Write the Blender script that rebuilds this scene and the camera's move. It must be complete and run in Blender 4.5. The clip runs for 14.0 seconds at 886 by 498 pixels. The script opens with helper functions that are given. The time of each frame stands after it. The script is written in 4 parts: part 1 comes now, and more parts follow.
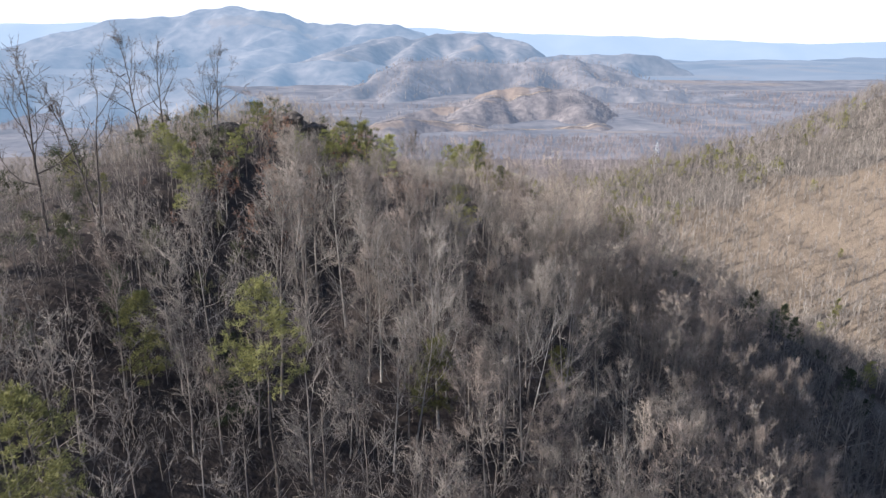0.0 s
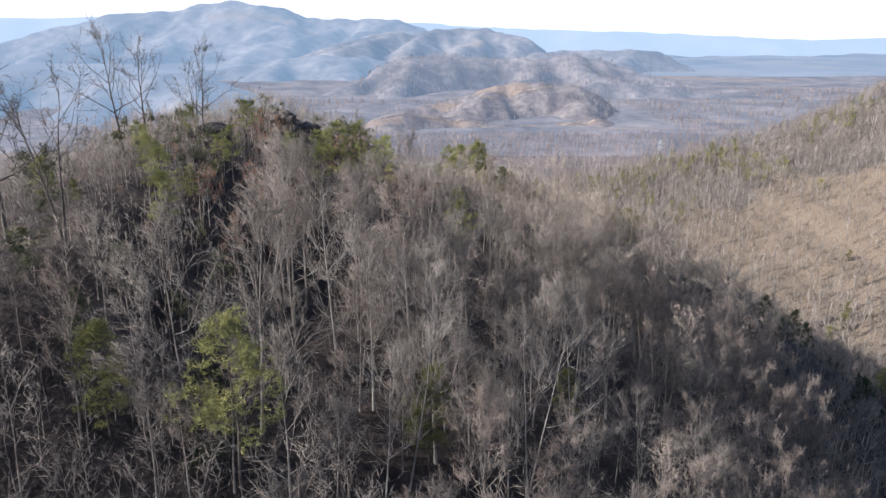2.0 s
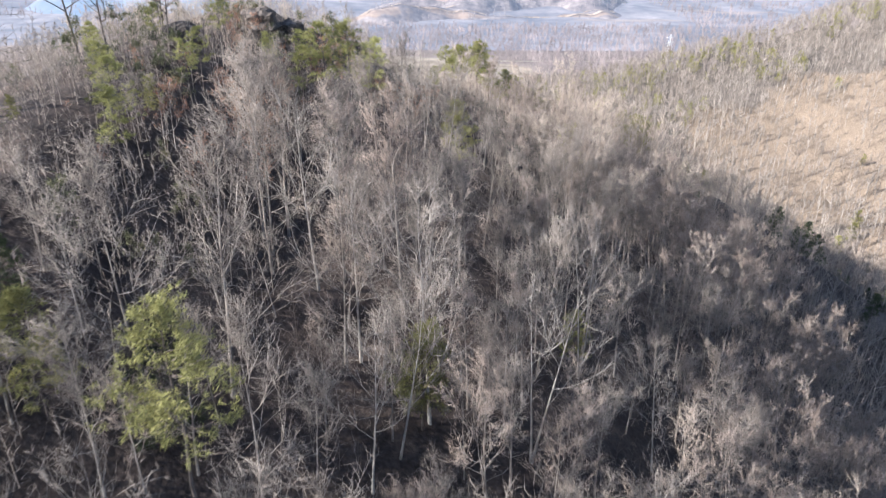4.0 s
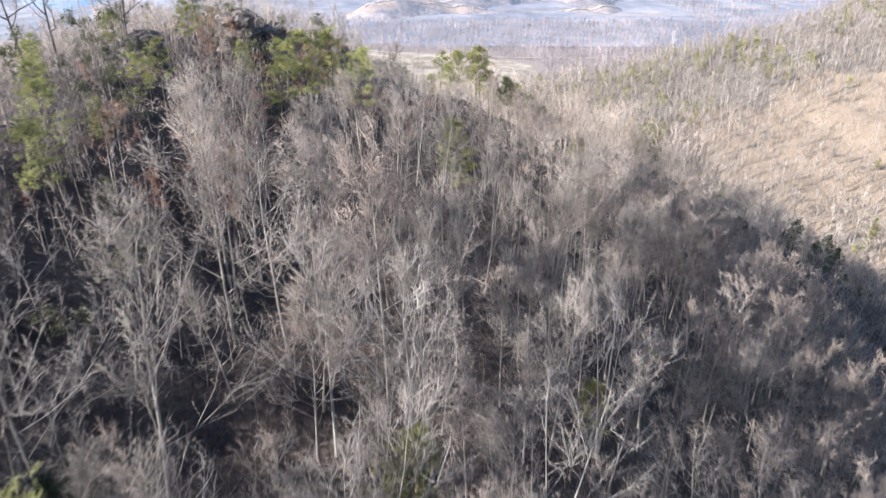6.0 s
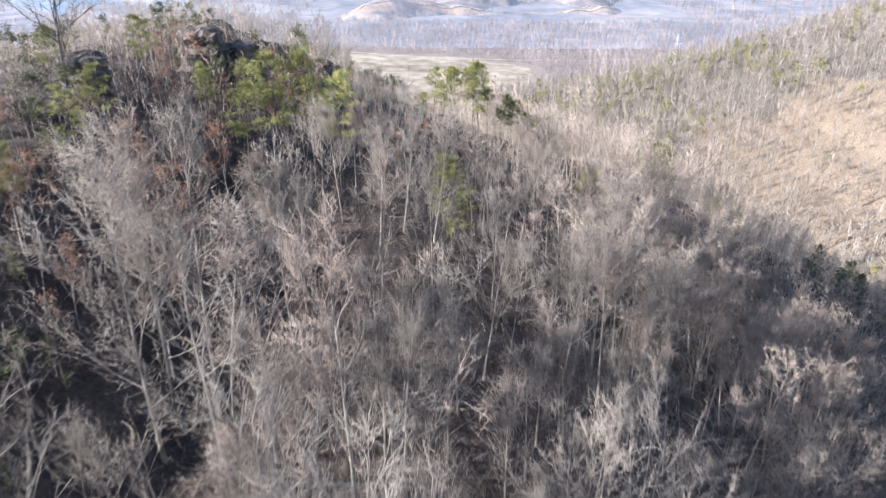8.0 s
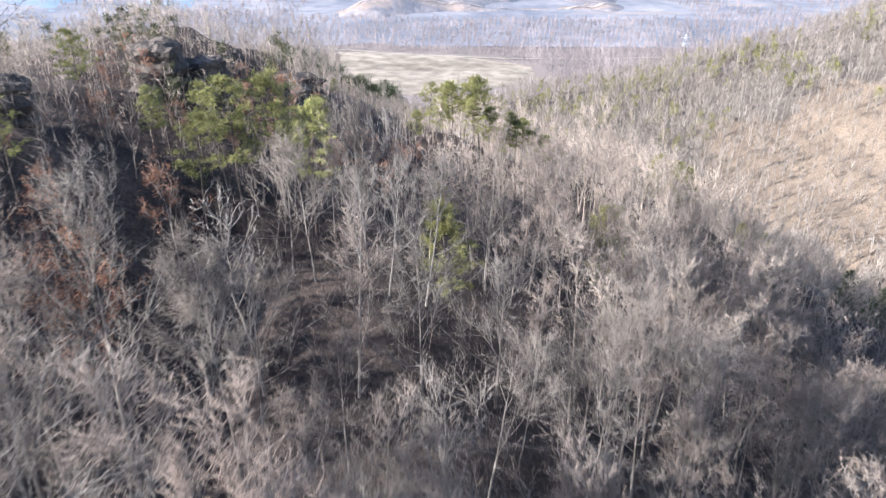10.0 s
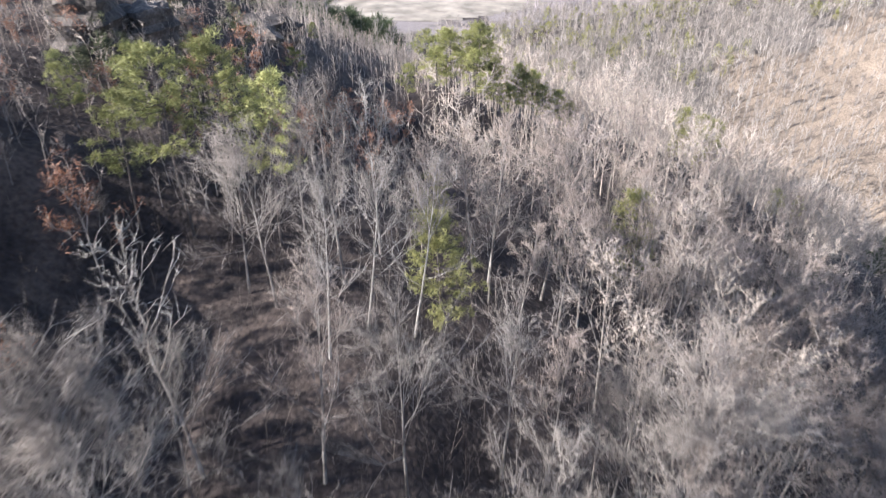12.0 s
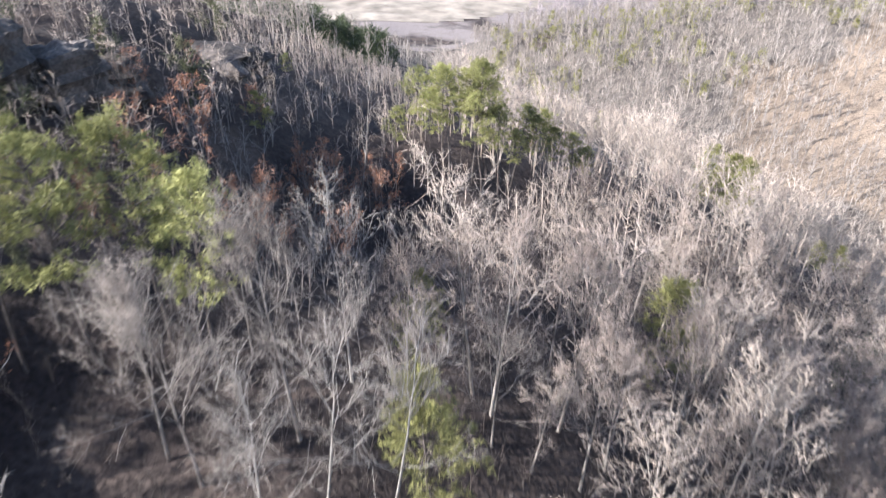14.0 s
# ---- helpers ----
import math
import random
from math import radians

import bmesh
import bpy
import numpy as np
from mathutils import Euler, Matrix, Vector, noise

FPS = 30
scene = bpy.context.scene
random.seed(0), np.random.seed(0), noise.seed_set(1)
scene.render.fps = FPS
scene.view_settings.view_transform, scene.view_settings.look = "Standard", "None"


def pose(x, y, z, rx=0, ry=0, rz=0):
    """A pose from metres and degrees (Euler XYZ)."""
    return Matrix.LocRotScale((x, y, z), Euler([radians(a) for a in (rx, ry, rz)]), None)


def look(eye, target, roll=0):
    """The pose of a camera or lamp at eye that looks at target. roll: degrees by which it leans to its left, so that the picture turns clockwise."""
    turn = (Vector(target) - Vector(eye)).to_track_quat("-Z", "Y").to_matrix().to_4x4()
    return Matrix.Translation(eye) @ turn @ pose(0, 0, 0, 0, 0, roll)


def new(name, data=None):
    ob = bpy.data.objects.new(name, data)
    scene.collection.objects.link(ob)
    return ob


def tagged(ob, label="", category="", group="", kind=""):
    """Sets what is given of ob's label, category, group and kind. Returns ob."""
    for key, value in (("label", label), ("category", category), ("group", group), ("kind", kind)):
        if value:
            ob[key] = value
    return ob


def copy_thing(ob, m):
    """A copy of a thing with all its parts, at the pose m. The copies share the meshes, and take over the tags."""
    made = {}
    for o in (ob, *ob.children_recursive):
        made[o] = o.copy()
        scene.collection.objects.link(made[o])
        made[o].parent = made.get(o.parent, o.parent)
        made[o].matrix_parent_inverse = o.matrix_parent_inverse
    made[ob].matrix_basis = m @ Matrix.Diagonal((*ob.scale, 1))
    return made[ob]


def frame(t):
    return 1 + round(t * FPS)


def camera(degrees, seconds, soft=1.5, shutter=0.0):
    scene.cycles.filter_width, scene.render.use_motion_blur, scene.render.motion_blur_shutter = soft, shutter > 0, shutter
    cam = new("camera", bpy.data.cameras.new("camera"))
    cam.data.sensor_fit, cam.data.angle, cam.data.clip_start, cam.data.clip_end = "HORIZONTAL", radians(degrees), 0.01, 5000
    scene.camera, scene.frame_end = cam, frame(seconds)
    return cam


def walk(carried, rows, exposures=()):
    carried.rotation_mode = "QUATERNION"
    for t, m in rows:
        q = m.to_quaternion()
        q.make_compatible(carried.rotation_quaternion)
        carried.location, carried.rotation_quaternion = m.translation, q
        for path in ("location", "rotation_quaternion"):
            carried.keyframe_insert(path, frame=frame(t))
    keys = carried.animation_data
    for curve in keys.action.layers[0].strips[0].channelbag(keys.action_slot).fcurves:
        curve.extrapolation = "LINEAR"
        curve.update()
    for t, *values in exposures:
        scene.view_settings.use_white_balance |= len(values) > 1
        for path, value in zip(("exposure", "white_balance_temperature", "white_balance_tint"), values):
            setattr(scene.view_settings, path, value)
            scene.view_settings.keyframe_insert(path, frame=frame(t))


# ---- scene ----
cam = camera(65.1, 14.0, soft=1.4, shutter=0.95)
PATH = [
    (0, (-0.172, -23.972, -0.04), (-0.191, -22.059, -0.623), -0.0),
    (0.5, (-0.147, -22.192, -0.032), (-0.167, -20.279, -0.616), -0.0),
    (1, (-0.118, -20.336, -0.024), (-0.137, -18.423, -0.607), 0.0),
    (1.5, (-0.094, -18.379, -0.019), (-0.113, -16.466, -0.603), 0.0),
    (2, (-0.025, -16.27, -0.015), (-0.044, -14.361, -0.61), 0.1),
    (2.5, (0.025, -13.961, -0.007), (0.008, -12.08, -0.687), 0.1),
    (2.7, (0.039, -12.895, -0.002), (0.021, -11.03, -0.724), 0.2),
    (4.8, (0.22, 0.14, 0.241), (0.21, 1.932, -0.646), 0.2),
    (5, (0.238, 1.477, 0.258), (0.229, 3.27, -0.628), 0.2),
    (5.5, (0.345, 5.056, 0.344), (0.337, 6.849, -0.543), 0.2),
    (6, (0.483, 8.843, 0.425), (0.474, 10.636, -0.462), 0.2),
    (6.5, (0.655, 12.808, 0.494), (0.65, 14.6, -0.393), 0.2),
    (7, (0.825, 16.896, 0.557), (0.823, 18.688, -0.331), 0.3),
    (7.5, (0.957, 20.905, 0.551), (0.956, 22.697, -0.337), 0.3),
    (8, (1.057, 24.891, 0.524), (1.056, 26.683, -0.364), 0.3),
    (8.5, (1.181, 28.996, 0.505), (1.18, 30.788, -0.383), 0.3),
    (9, (1.378, 33.263, 0.496), (1.378, 35.055, -0.392), 0.3),
    (9.2, (1.449, 34.978, 0.488), (1.448, 36.769, -0.402), 0.3),
    (11.3, (1.78, 52.919, 0.056), (1.784, 54.655, -0.938), 0.5),
    (11.5, (1.846, 54.671, 0.036), (1.85, 56.385, -0.994), 0.5),
    (12, (2.046, 59.172, -0.032), (2.049, 60.853, -1.115), 0.6),
    (12.5, (2.19, 63.777, -0.094), (2.193, 65.454, -1.184), 0.7),
    (13, (2.313, 68.457, -0.138), (2.317, 70.133, -1.23), 0.8),
    (13.5, (2.427, 73.164, -0.137), (2.432, 74.838, -1.23), 1.0),
    (14, (2.596, 77.909, -0.103), (2.601, 79.582, -1.198), 1.1),
]
walk(cam, [(t, look(e, g, r)) for t, e, g, r in PATH],
     exposures=[(0, 0.75, 6050, 12), (1.9, 0.75, 6050, 12), (2.7, 0.85, 6050, 12), (4.6, 1.68, 6000, 12), (9, 1.66, 5900, 12), (11.5, 1.66, 5850, 13), (14, 1.78, 5850, 13)])

# ---- sky and sun ----
SUN_TO = Vector((-0.83, -0.28, 0.525)).normalized()
sun_el = math.asin(SUN_TO.z)
sun_az = math.atan2(SUN_TO.x, SUN_TO.y)
world = bpy.data.worlds.new("sky")
world.use_nodes = True
scene.world = world
wn = world.node_tree
sky = wn.nodes.new("ShaderNodeTexSky")
sky.sky_type = "NISHITA"
sky.sun_disc = False
sky.sun_elevation, sky.sun_rotation = sun_el, sun_az
sky.air_density, sky.dust_density, sky.ozone_density = 1.0, 0.6, 1.5
wn.nodes["Background"].inputs["Strength"].default_value = 0.085
# white winter haze lies along the whole horizon
where = wn.nodes.new("ShaderNodeTexCoord")
split = wn.nodes.new("ShaderNodeSeparateXYZ")
band = wn.nodes.new("ShaderNodeMapRange")
band.interpolation_type = "SMOOTHSTEP"
for socket, value in (("From Min", 0.02), ("From Max", 0.20), ("To Min", 0.92), ("To Max", 0.0)):
    band.inputs[socket].default_value = value
hazy = wn.nodes.new("ShaderNodeMix")
hazy.data_type = "RGBA"
hazy.inputs["B"].default_value = (8.6, 8.8, 9.3, 1)
wn.links.new(where.outputs["Generated"], split.inputs["Vector"])
wn.links.new(split.outputs["Z"], band.inputs["Value"])
wn.links.new(band.outputs["Result"], hazy.inputs["Factor"])
wn.links.new(sky.outputs["Color"], hazy.inputs["A"])
wn.links.new(hazy.outputs["Result"], wn.nodes["Background"].inputs["Color"])
sun = new("sun", bpy.data.lights.new("sun", "SUN"))
sun.data.energy, sun.data.angle, sun.data.color = 5.4, radians(0.6), (1.0, 0.94, 0.85)
sun.matrix_world = look(SUN_TO * 300, (0, 0, 0))


# ---- materials ----
def material(name, colours, size, rough=0.9, fine=None, bump=0.0, bump_size=0.2, glow=None, random_tint=0.0, soft=0.0, bare=(), bare_colours=((0.20, 0.142, 0.10), (0.29, 0.214, 0.157)), ragged=28.0):
    """A noise-mottled diffuse surface: colours from dark to light, patches of that size in metres, a finer grain over it."""
    m = bpy.data.materials.new(name)
    m.use_nodes = True
    n, l = m.node_tree.nodes, m.node_tree.links
    b = n["Principled BSDF"]
    b.inputs["Roughness"].default_value = rough
    b.inputs["Specular IOR Level"].default_value = 0.25
    geo = n.new("ShaderNodeNewGeometry")
    big = n.new("ShaderNodeTexNoise")
    big.inputs["Scale"].default_value, big.inputs["Detail"].default_value = 1.0 / size, 5
    l.new(geo.outputs["Position"], big.inputs["Vector"])
    ramp = n.new("ShaderNodeValToRGB")
    steps = ramp.color_ramp.elements
    while len(steps) < len(colours):
        steps.new(0.5)
    for k, c in enumerate(colours):
        steps[k].position = 0.3 + 0.4 * k / (len(colours) - 1)
        steps[k].color = (*c, 1)
    l.new(big.outputs["Fac"], ramp.inputs["Fac"])
    col = ramp.outputs["Color"]
    if fine:
        grain = n.new("ShaderNodeTexNoise")
        grain.inputs["Scale"].default_value, grain.inputs["Detail"].default_value = 1.0 / fine, 3
        l.new(geo.outputs["Position"], grain.inputs["Vector"])
        rng = n.new("ShaderNodeMapRange")
        rng.inputs["From Min"].default_value, rng.inputs["From Max"].default_value = 0.3, 0.7
        rng.inputs["To Min"].default_value, rng.inputs["To Max"].default_value = 0.6, 1.4
        l.new(grain.outputs["Fac"], rng.inputs["Value"])
        mul = n.new("ShaderNodeVectorMath")
        mul.operation = "SCALE"
        l.new(col, mul.inputs[0])
        l.new(rng.outputs["Result"], mul.inputs["Scale"])
        col = mul.outputs["Vector"]
    if random_tint:
        info = n.new("ShaderNodeObjectInfo")
        r2 = n.new("ShaderNodeMapRange")
        r2.inputs["To Min"].default_value, r2.inputs["To Max"].default_value = 1 - random_tint, 1 + random_tint
        l.new(info.outputs["Random"], r2.inputs["Value"])
        mul2 = n.new("ShaderNodeVectorMath")
        mul2.operation = "SCALE"
        l.new(col, mul2.inputs[0])
        l.new(r2.outputs["Result"], mul2.inputs["Scale"])
        col = mul2.outputs["Vector"]
    for cx, cy, rx, ry, *own_colours in bare:
        # an open patch of tan ground with a ragged edge
        off = n.new("ShaderNodeVectorMath")
        off.operation = "SUBTRACT"
        off.inputs[1].default_value = (cx, cy, 0)
        l.new(geo.outputs["Position"], off.inputs[0])
        shrink = n.new("ShaderNodeVectorMath")
        shrink.operation = "MULTIPLY"
        shrink.inputs[1].default_value = (1 / rx, 1 / ry, 0)
        l.new(off.outputs["Vector"], shrink.inputs[0])
        far = n.new("ShaderNodeVectorMath")
        far.operation = "LENGTH"
        l.new(shrink.outputs["Vector"], far.inputs[0])
        rag = n.new("ShaderNodeTexNoise")
        rag.inputs["Scale"].default_value, rag.inputs["Detail"].default_value = 1.0 / ragged, 4
        l.new(geo.outputs["Position"], rag.inputs["Vector"])
        both = n.new("ShaderNodeMath")
        both.operation = "MULTIPLY_ADD"
        both.inputs[1].default_value = 1.6
        l.new(rag.outputs["Fac"], both.inputs[0])
        l.new(far.outputs["Value"], both.inputs[2])
        edge = n.new("ShaderNodeMapRange")
        for socket, value in (("From Min", 1.62), ("From Max", 1.78), ("To Min", 1.0), ("To Max", 0.0)):
            edge.inputs[socket].default_value = value
        l.new(both.outputs["Value"], edge.inputs["Value"])
        tan = n.new("ShaderNodeMix")
        tan.data_type = "RGBA"
        dry = n.new("ShaderNodeValToRGB")
        for k in (0, 1):
            dry.color_ramp.elements[k].position = (0.35, 0.65)[k]
            dry.color_ramp.elements[k].color = (*(own_colours or bare_colours)[k], 1)
        l.new((grain if fine else big).outputs["Fac"], dry.inputs["Fac"])
        l.new(dry.outputs["Color"], tan.inputs["B"])
        l.new(edge.outputs["Result"], tan.inputs["Factor"])
        l.new(col, tan.inputs["A"])
        col = tan.outputs["Result"]
    l.new(col, b.inputs["Base Color"])
    if bump:
        bn = n.new("ShaderNodeTexNoise")
        bn.inputs["Scale"].default_value, bn.inputs["Detail"].default_value = 1.0 / bump_size, 4
        l.new(geo.outputs["Position"], bn.inputs["Vector"])
        bp = n.new("ShaderNodeBump")
        bp.inputs["Distance"].default_value = bump
        l.new(bn.outputs["Fac"], bp.inputs["Height"])
        l.new(bp.outputs["Normal"], b.inputs["Normal"])
    if soft:
        # thin leaves let some light through
        tr = n.new("ShaderNodeBsdfTranslucent")
        l.new(col, tr.inputs["Color"])
        mix = n.new("ShaderNodeMixShader")
        mix.inputs["Fac"].default_value = soft
        l.new(b.outputs["BSDF"], mix.inputs[1])
        l.new(tr.outputs["BSDF"], mix.inputs[2])
        l.new(mix.outputs["Shader"], n["Material Output"].inputs["Surface"])
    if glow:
        # far surfaces glow faintly to stand in for the lit air before them
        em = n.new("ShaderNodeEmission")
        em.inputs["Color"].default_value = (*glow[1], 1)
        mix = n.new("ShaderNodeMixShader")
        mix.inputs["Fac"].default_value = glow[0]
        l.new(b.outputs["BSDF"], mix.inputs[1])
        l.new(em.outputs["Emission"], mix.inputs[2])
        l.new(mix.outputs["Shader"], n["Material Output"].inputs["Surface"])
    return m


# litter tones darkened to carry shade that the sparse canopy doesn't cast
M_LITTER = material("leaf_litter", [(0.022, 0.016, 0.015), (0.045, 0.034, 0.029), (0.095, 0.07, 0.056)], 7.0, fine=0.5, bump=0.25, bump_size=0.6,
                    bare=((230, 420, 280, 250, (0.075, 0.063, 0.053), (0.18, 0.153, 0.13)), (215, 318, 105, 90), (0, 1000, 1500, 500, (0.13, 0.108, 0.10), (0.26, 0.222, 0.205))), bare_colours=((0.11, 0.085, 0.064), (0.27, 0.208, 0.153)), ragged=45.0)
M_BARK = material("grey_bark", [(0.11, 0.092, 0.08), (0.215, 0.187, 0.164), (0.34, 0.306, 0.269)], 1.2, fine=0.12, random_tint=0.2)
M_BARK_PALE = material("pale_bark", [(0.22, 0.195, 0.172), (0.38, 0.35, 0.314)], 0.8, fine=0.1, random_tint=0.1)
M_BARK_DARK = material("dark_bark", [(0.06, 0.05, 0.045), (0.14, 0.115, 0.10)], 0.8, fine=0.1)
M_TWIG = material("twigs", [(0.105, 0.087, 0.076), (0.195, 0.166, 0.144), (0.30, 0.262, 0.226)], 7.0, random_tint=0.22)
M_TWIG_WARM = material("warm_twigs", [(0.15, 0.115, 0.096), (0.265, 0.212, 0.178), (0.38, 0.314, 0.264)], 9.0, random_tint=0.22)
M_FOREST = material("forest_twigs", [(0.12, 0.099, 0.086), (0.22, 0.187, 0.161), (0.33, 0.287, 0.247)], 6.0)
# brush stems coloured darker to carry the shade between the crowns
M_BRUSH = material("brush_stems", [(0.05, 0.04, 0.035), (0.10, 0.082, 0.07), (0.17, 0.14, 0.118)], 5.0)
# forest_twigs lightened: the flank's sunlight is put into the twig colour
M_SUNLIT_TWIG = material("flank_twigs", [(0.21, 0.17, 0.139), (0.35, 0.287, 0.236), (0.475, 0.397, 0.33)], 6.0)
M_SLOPE = material("slope_twigs", [(0.12, 0.102, 0.089), (0.22, 0.192, 0.167), (0.35, 0.309, 0.268)], 7.0)
# a faint glow stands in for haze over valley and plain woods
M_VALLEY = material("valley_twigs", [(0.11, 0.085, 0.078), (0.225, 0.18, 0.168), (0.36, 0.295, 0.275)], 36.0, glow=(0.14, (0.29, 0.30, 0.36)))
M_PINE = material("pine_needles", [(0.12, 0.122, 0.045), (0.23, 0.228, 0.084), (0.37, 0.355, 0.145)], 2.2, random_tint=0.25, soft=0.18)
M_HEMLOCK = material("hemlock_needles", [(0.03, 0.042, 0.022), (0.075, 0.09, 0.042)], 2.0, random_tint=0.3, soft=0.15)
M_OLIVE = material("olive_needles", [(0.14, 0.136, 0.052), (0.275, 0.262, 0.10)], 2.5, random_tint=0.25, soft=0.2)
M_LAUREL = material("laurel_leaves", [(0.04, 0.045, 0.025), (0.09, 0.095, 0.05), (0.16, 0.145, 0.08)], 5.0, soft=0.15)
M_BROWN = material("brown_leaves", [(0.16, 0.075, 0.045), (0.30, 0.15, 0.09), (0.40, 0.24, 0.17)], 1.5, random_tint=0.2, soft=0.3)
M_ROCK = material("sandstone", [(0.035, 0.03, 0.027), (0.075, 0.063, 0.055), (0.15, 0.125, 0.108)], 3.0, fine=0.3, bump=0.15, bump_size=0.5)
M_FIELD = material("straw_field", [(0.18, 0.15, 0.118), (0.235, 0.20, 0.16), (0.29, 0.252, 0.205)], 45.0, fine=14.0)
M_STEEL = material("galvanised_steel", [(0.55, 0.56, 0.57), (0.68, 0.69, 0.70)], 2.0, rough=0.5)
M_ROAD = material("pale_gravel", [(0.24, 0.215, 0.18), (0.36, 0.325, 0.28)], 12.0)


# ---- the lie of the land ----
FX = (-600, -350, -200, -120, -80, -60, -43, -28, -14, 0, 15, 30, 54, 80, 109, 140, 200, 320)
FZ = (-150, -138, -80, -47, -28, -22, -20.2, -28, -33.5, -38.5, -45, -54, -69, -84, -102, -122, -138, -160)


def wob(x, y, size, seed):
    """Smooth waves, about -1 to 1, of that size in metres."""
    a = 6.283 / size
    return (np.sin(a * (x * 0.83 + y * 0.41) + seed) + np.sin(a * (x * -0.52 + y * 0.91) * 1.31 + 2.1 * seed)
            + 0.7 * np.sin(a * (x * 0.33 - y * 0.77) * 2.13 + 3.7 * seed) + 0.5 * np.sin(a * (x * 1.1 + y * 0.2) * 3.1 + seed * 5.3)) / 3.2


def land(x, y):
    x, y = np.asarray(x, float), np.asarray(y, float)
    xs = x + 2.5 * wob(x, y, 60, 1.0)
    spur = sum(np.interp(xs + d, FX, FZ) for d in (-6, -3, 0, 3, 6)) / 5
    past = np.maximum(0, y - 168)
    spur = spur - 0.31 * past - np.interp(x, (-45, -20), (0.05, 0.11)) * np.maximum(0, 90 - y) + 1.2 * wob(x, y, 35, 2.0)
    # a shoulder of the spur swings out to the right
    sx, sy = np.clip((x - 18) / 36, 0, 1), np.clip((y - 132) / 48, 0, 1)
    spur = spur + 12 * sx * sx * (3 - 2 * sx) * sy * sy * (3 - 2 * sy) - 2.5 * sx * np.exp(-((y - 115) / 25) ** 2)
    spur = spur - 7 * np.exp(-((x + 9) / 9) ** 2 - ((y - 141) / 13) ** 2)
    spur = spur - 8 * np.exp(-((x + 22) / 11) ** 2 - ((y - 90) / 24) ** 2) - 4 * np.exp(-((x + 10) / 8) ** 2 - ((y - 166) / 14) ** 2)
    # knobs and gaps along the crest
    spur = spur + 2.2 * wob(x, y, 21, 5.0) * np.exp(-((x + 38) / 12) ** 2)
    # the lower flank falls off steeply into the ravine
    spur = spur - 0.32 * np.clip(x - 46, 0, 60) * np.clip((112 - y) / 26, 0, 1)
    east = -104 + 0.22 * (x - 170) + 0.13 * (np.minimum(y, 472) - 330) + 0.0011 * np.maximum(0, np.minimum(x, 330) - 170) ** 2
    east = east - 0.42 * np.maximum(0, y - 472) + 3.0 * wob(x, y, 90, 4.0) + 1.6 * wob(x, y, 38, 6.0) - 0.6 * np.maximum(0, x - 330)
    floor = -138 + 1.0 * wob(x, y, 300, 3.0)
    k = 6.0
    top = np.maximum(np.maximum(spur, east), floor)
    return top + k * np.log(np.exp((spur - top) / k) + np.exp((east - top) / k) + np.exp((floor - top) / k))


def in_field(x, y, grow=1.0):
    u, v = (x + 62) / 150, (y - 668) / 88
    return u * u + v * v + 0.12 * wob(x, y, 90, 6.0) < grow


def raw_mesh(name, verts, tris, mat):
    me = bpy.data.meshes.new(name)
    verts, tris = np.asarray(verts, np.float32), np.asarray(tris, np.int32)
    me.vertices.add(len(verts))
    me.vertices.foreach_set("co", verts.ravel())
    me.loops.add(tris.size)
    me.loops.foreach_set("vertex_index", tris.ravel())
    me.polygons.add(len(tris))
    me.polygons.foreach_set("loop_start", np.arange(0, tris.size, tris.shape[1], dtype=np.int32))
    me.update(calc_edges=True)
    me.materials.append(mat)
    return me


def sheet(xs, ys, height):
    gx, gy = np.meshgrid(xs, ys)
    verts = np.stack([gx, gy, height(gx, gy)], -1).reshape(-1, 3)
    nx, ny = len(xs), len(ys)
    i = (np.arange(ny - 1)[:, None] * nx + np.arange(nx - 1)[None]).ravel()
    return verts, np.stack([i, i + 1, i + nx + 1, i + nx], -1)


def spread(lo, a, b, hi, step, out):
    """Even steps from a to b, growing steps out to lo and hi."""
    mid = np.arange(a, b + step, step)
    grow_hi, grow_lo, s = [mid[-1]], [mid[0]], step
    while grow_hi[-1] < hi or grow_lo[-1] > lo:
        s *= out
        grow_hi.append(min(hi, grow_hi[-1] + s))
        grow_lo.append(max(lo, grow_lo[-1] - s))
    return np.unique(np.r_[grow_lo, mid, grow_hi])


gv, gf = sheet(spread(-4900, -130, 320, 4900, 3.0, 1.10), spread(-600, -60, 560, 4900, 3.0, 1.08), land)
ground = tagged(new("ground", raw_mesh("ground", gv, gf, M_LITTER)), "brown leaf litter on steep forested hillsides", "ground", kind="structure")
for p in ground.data.polygons:
    p.use_smooth = True


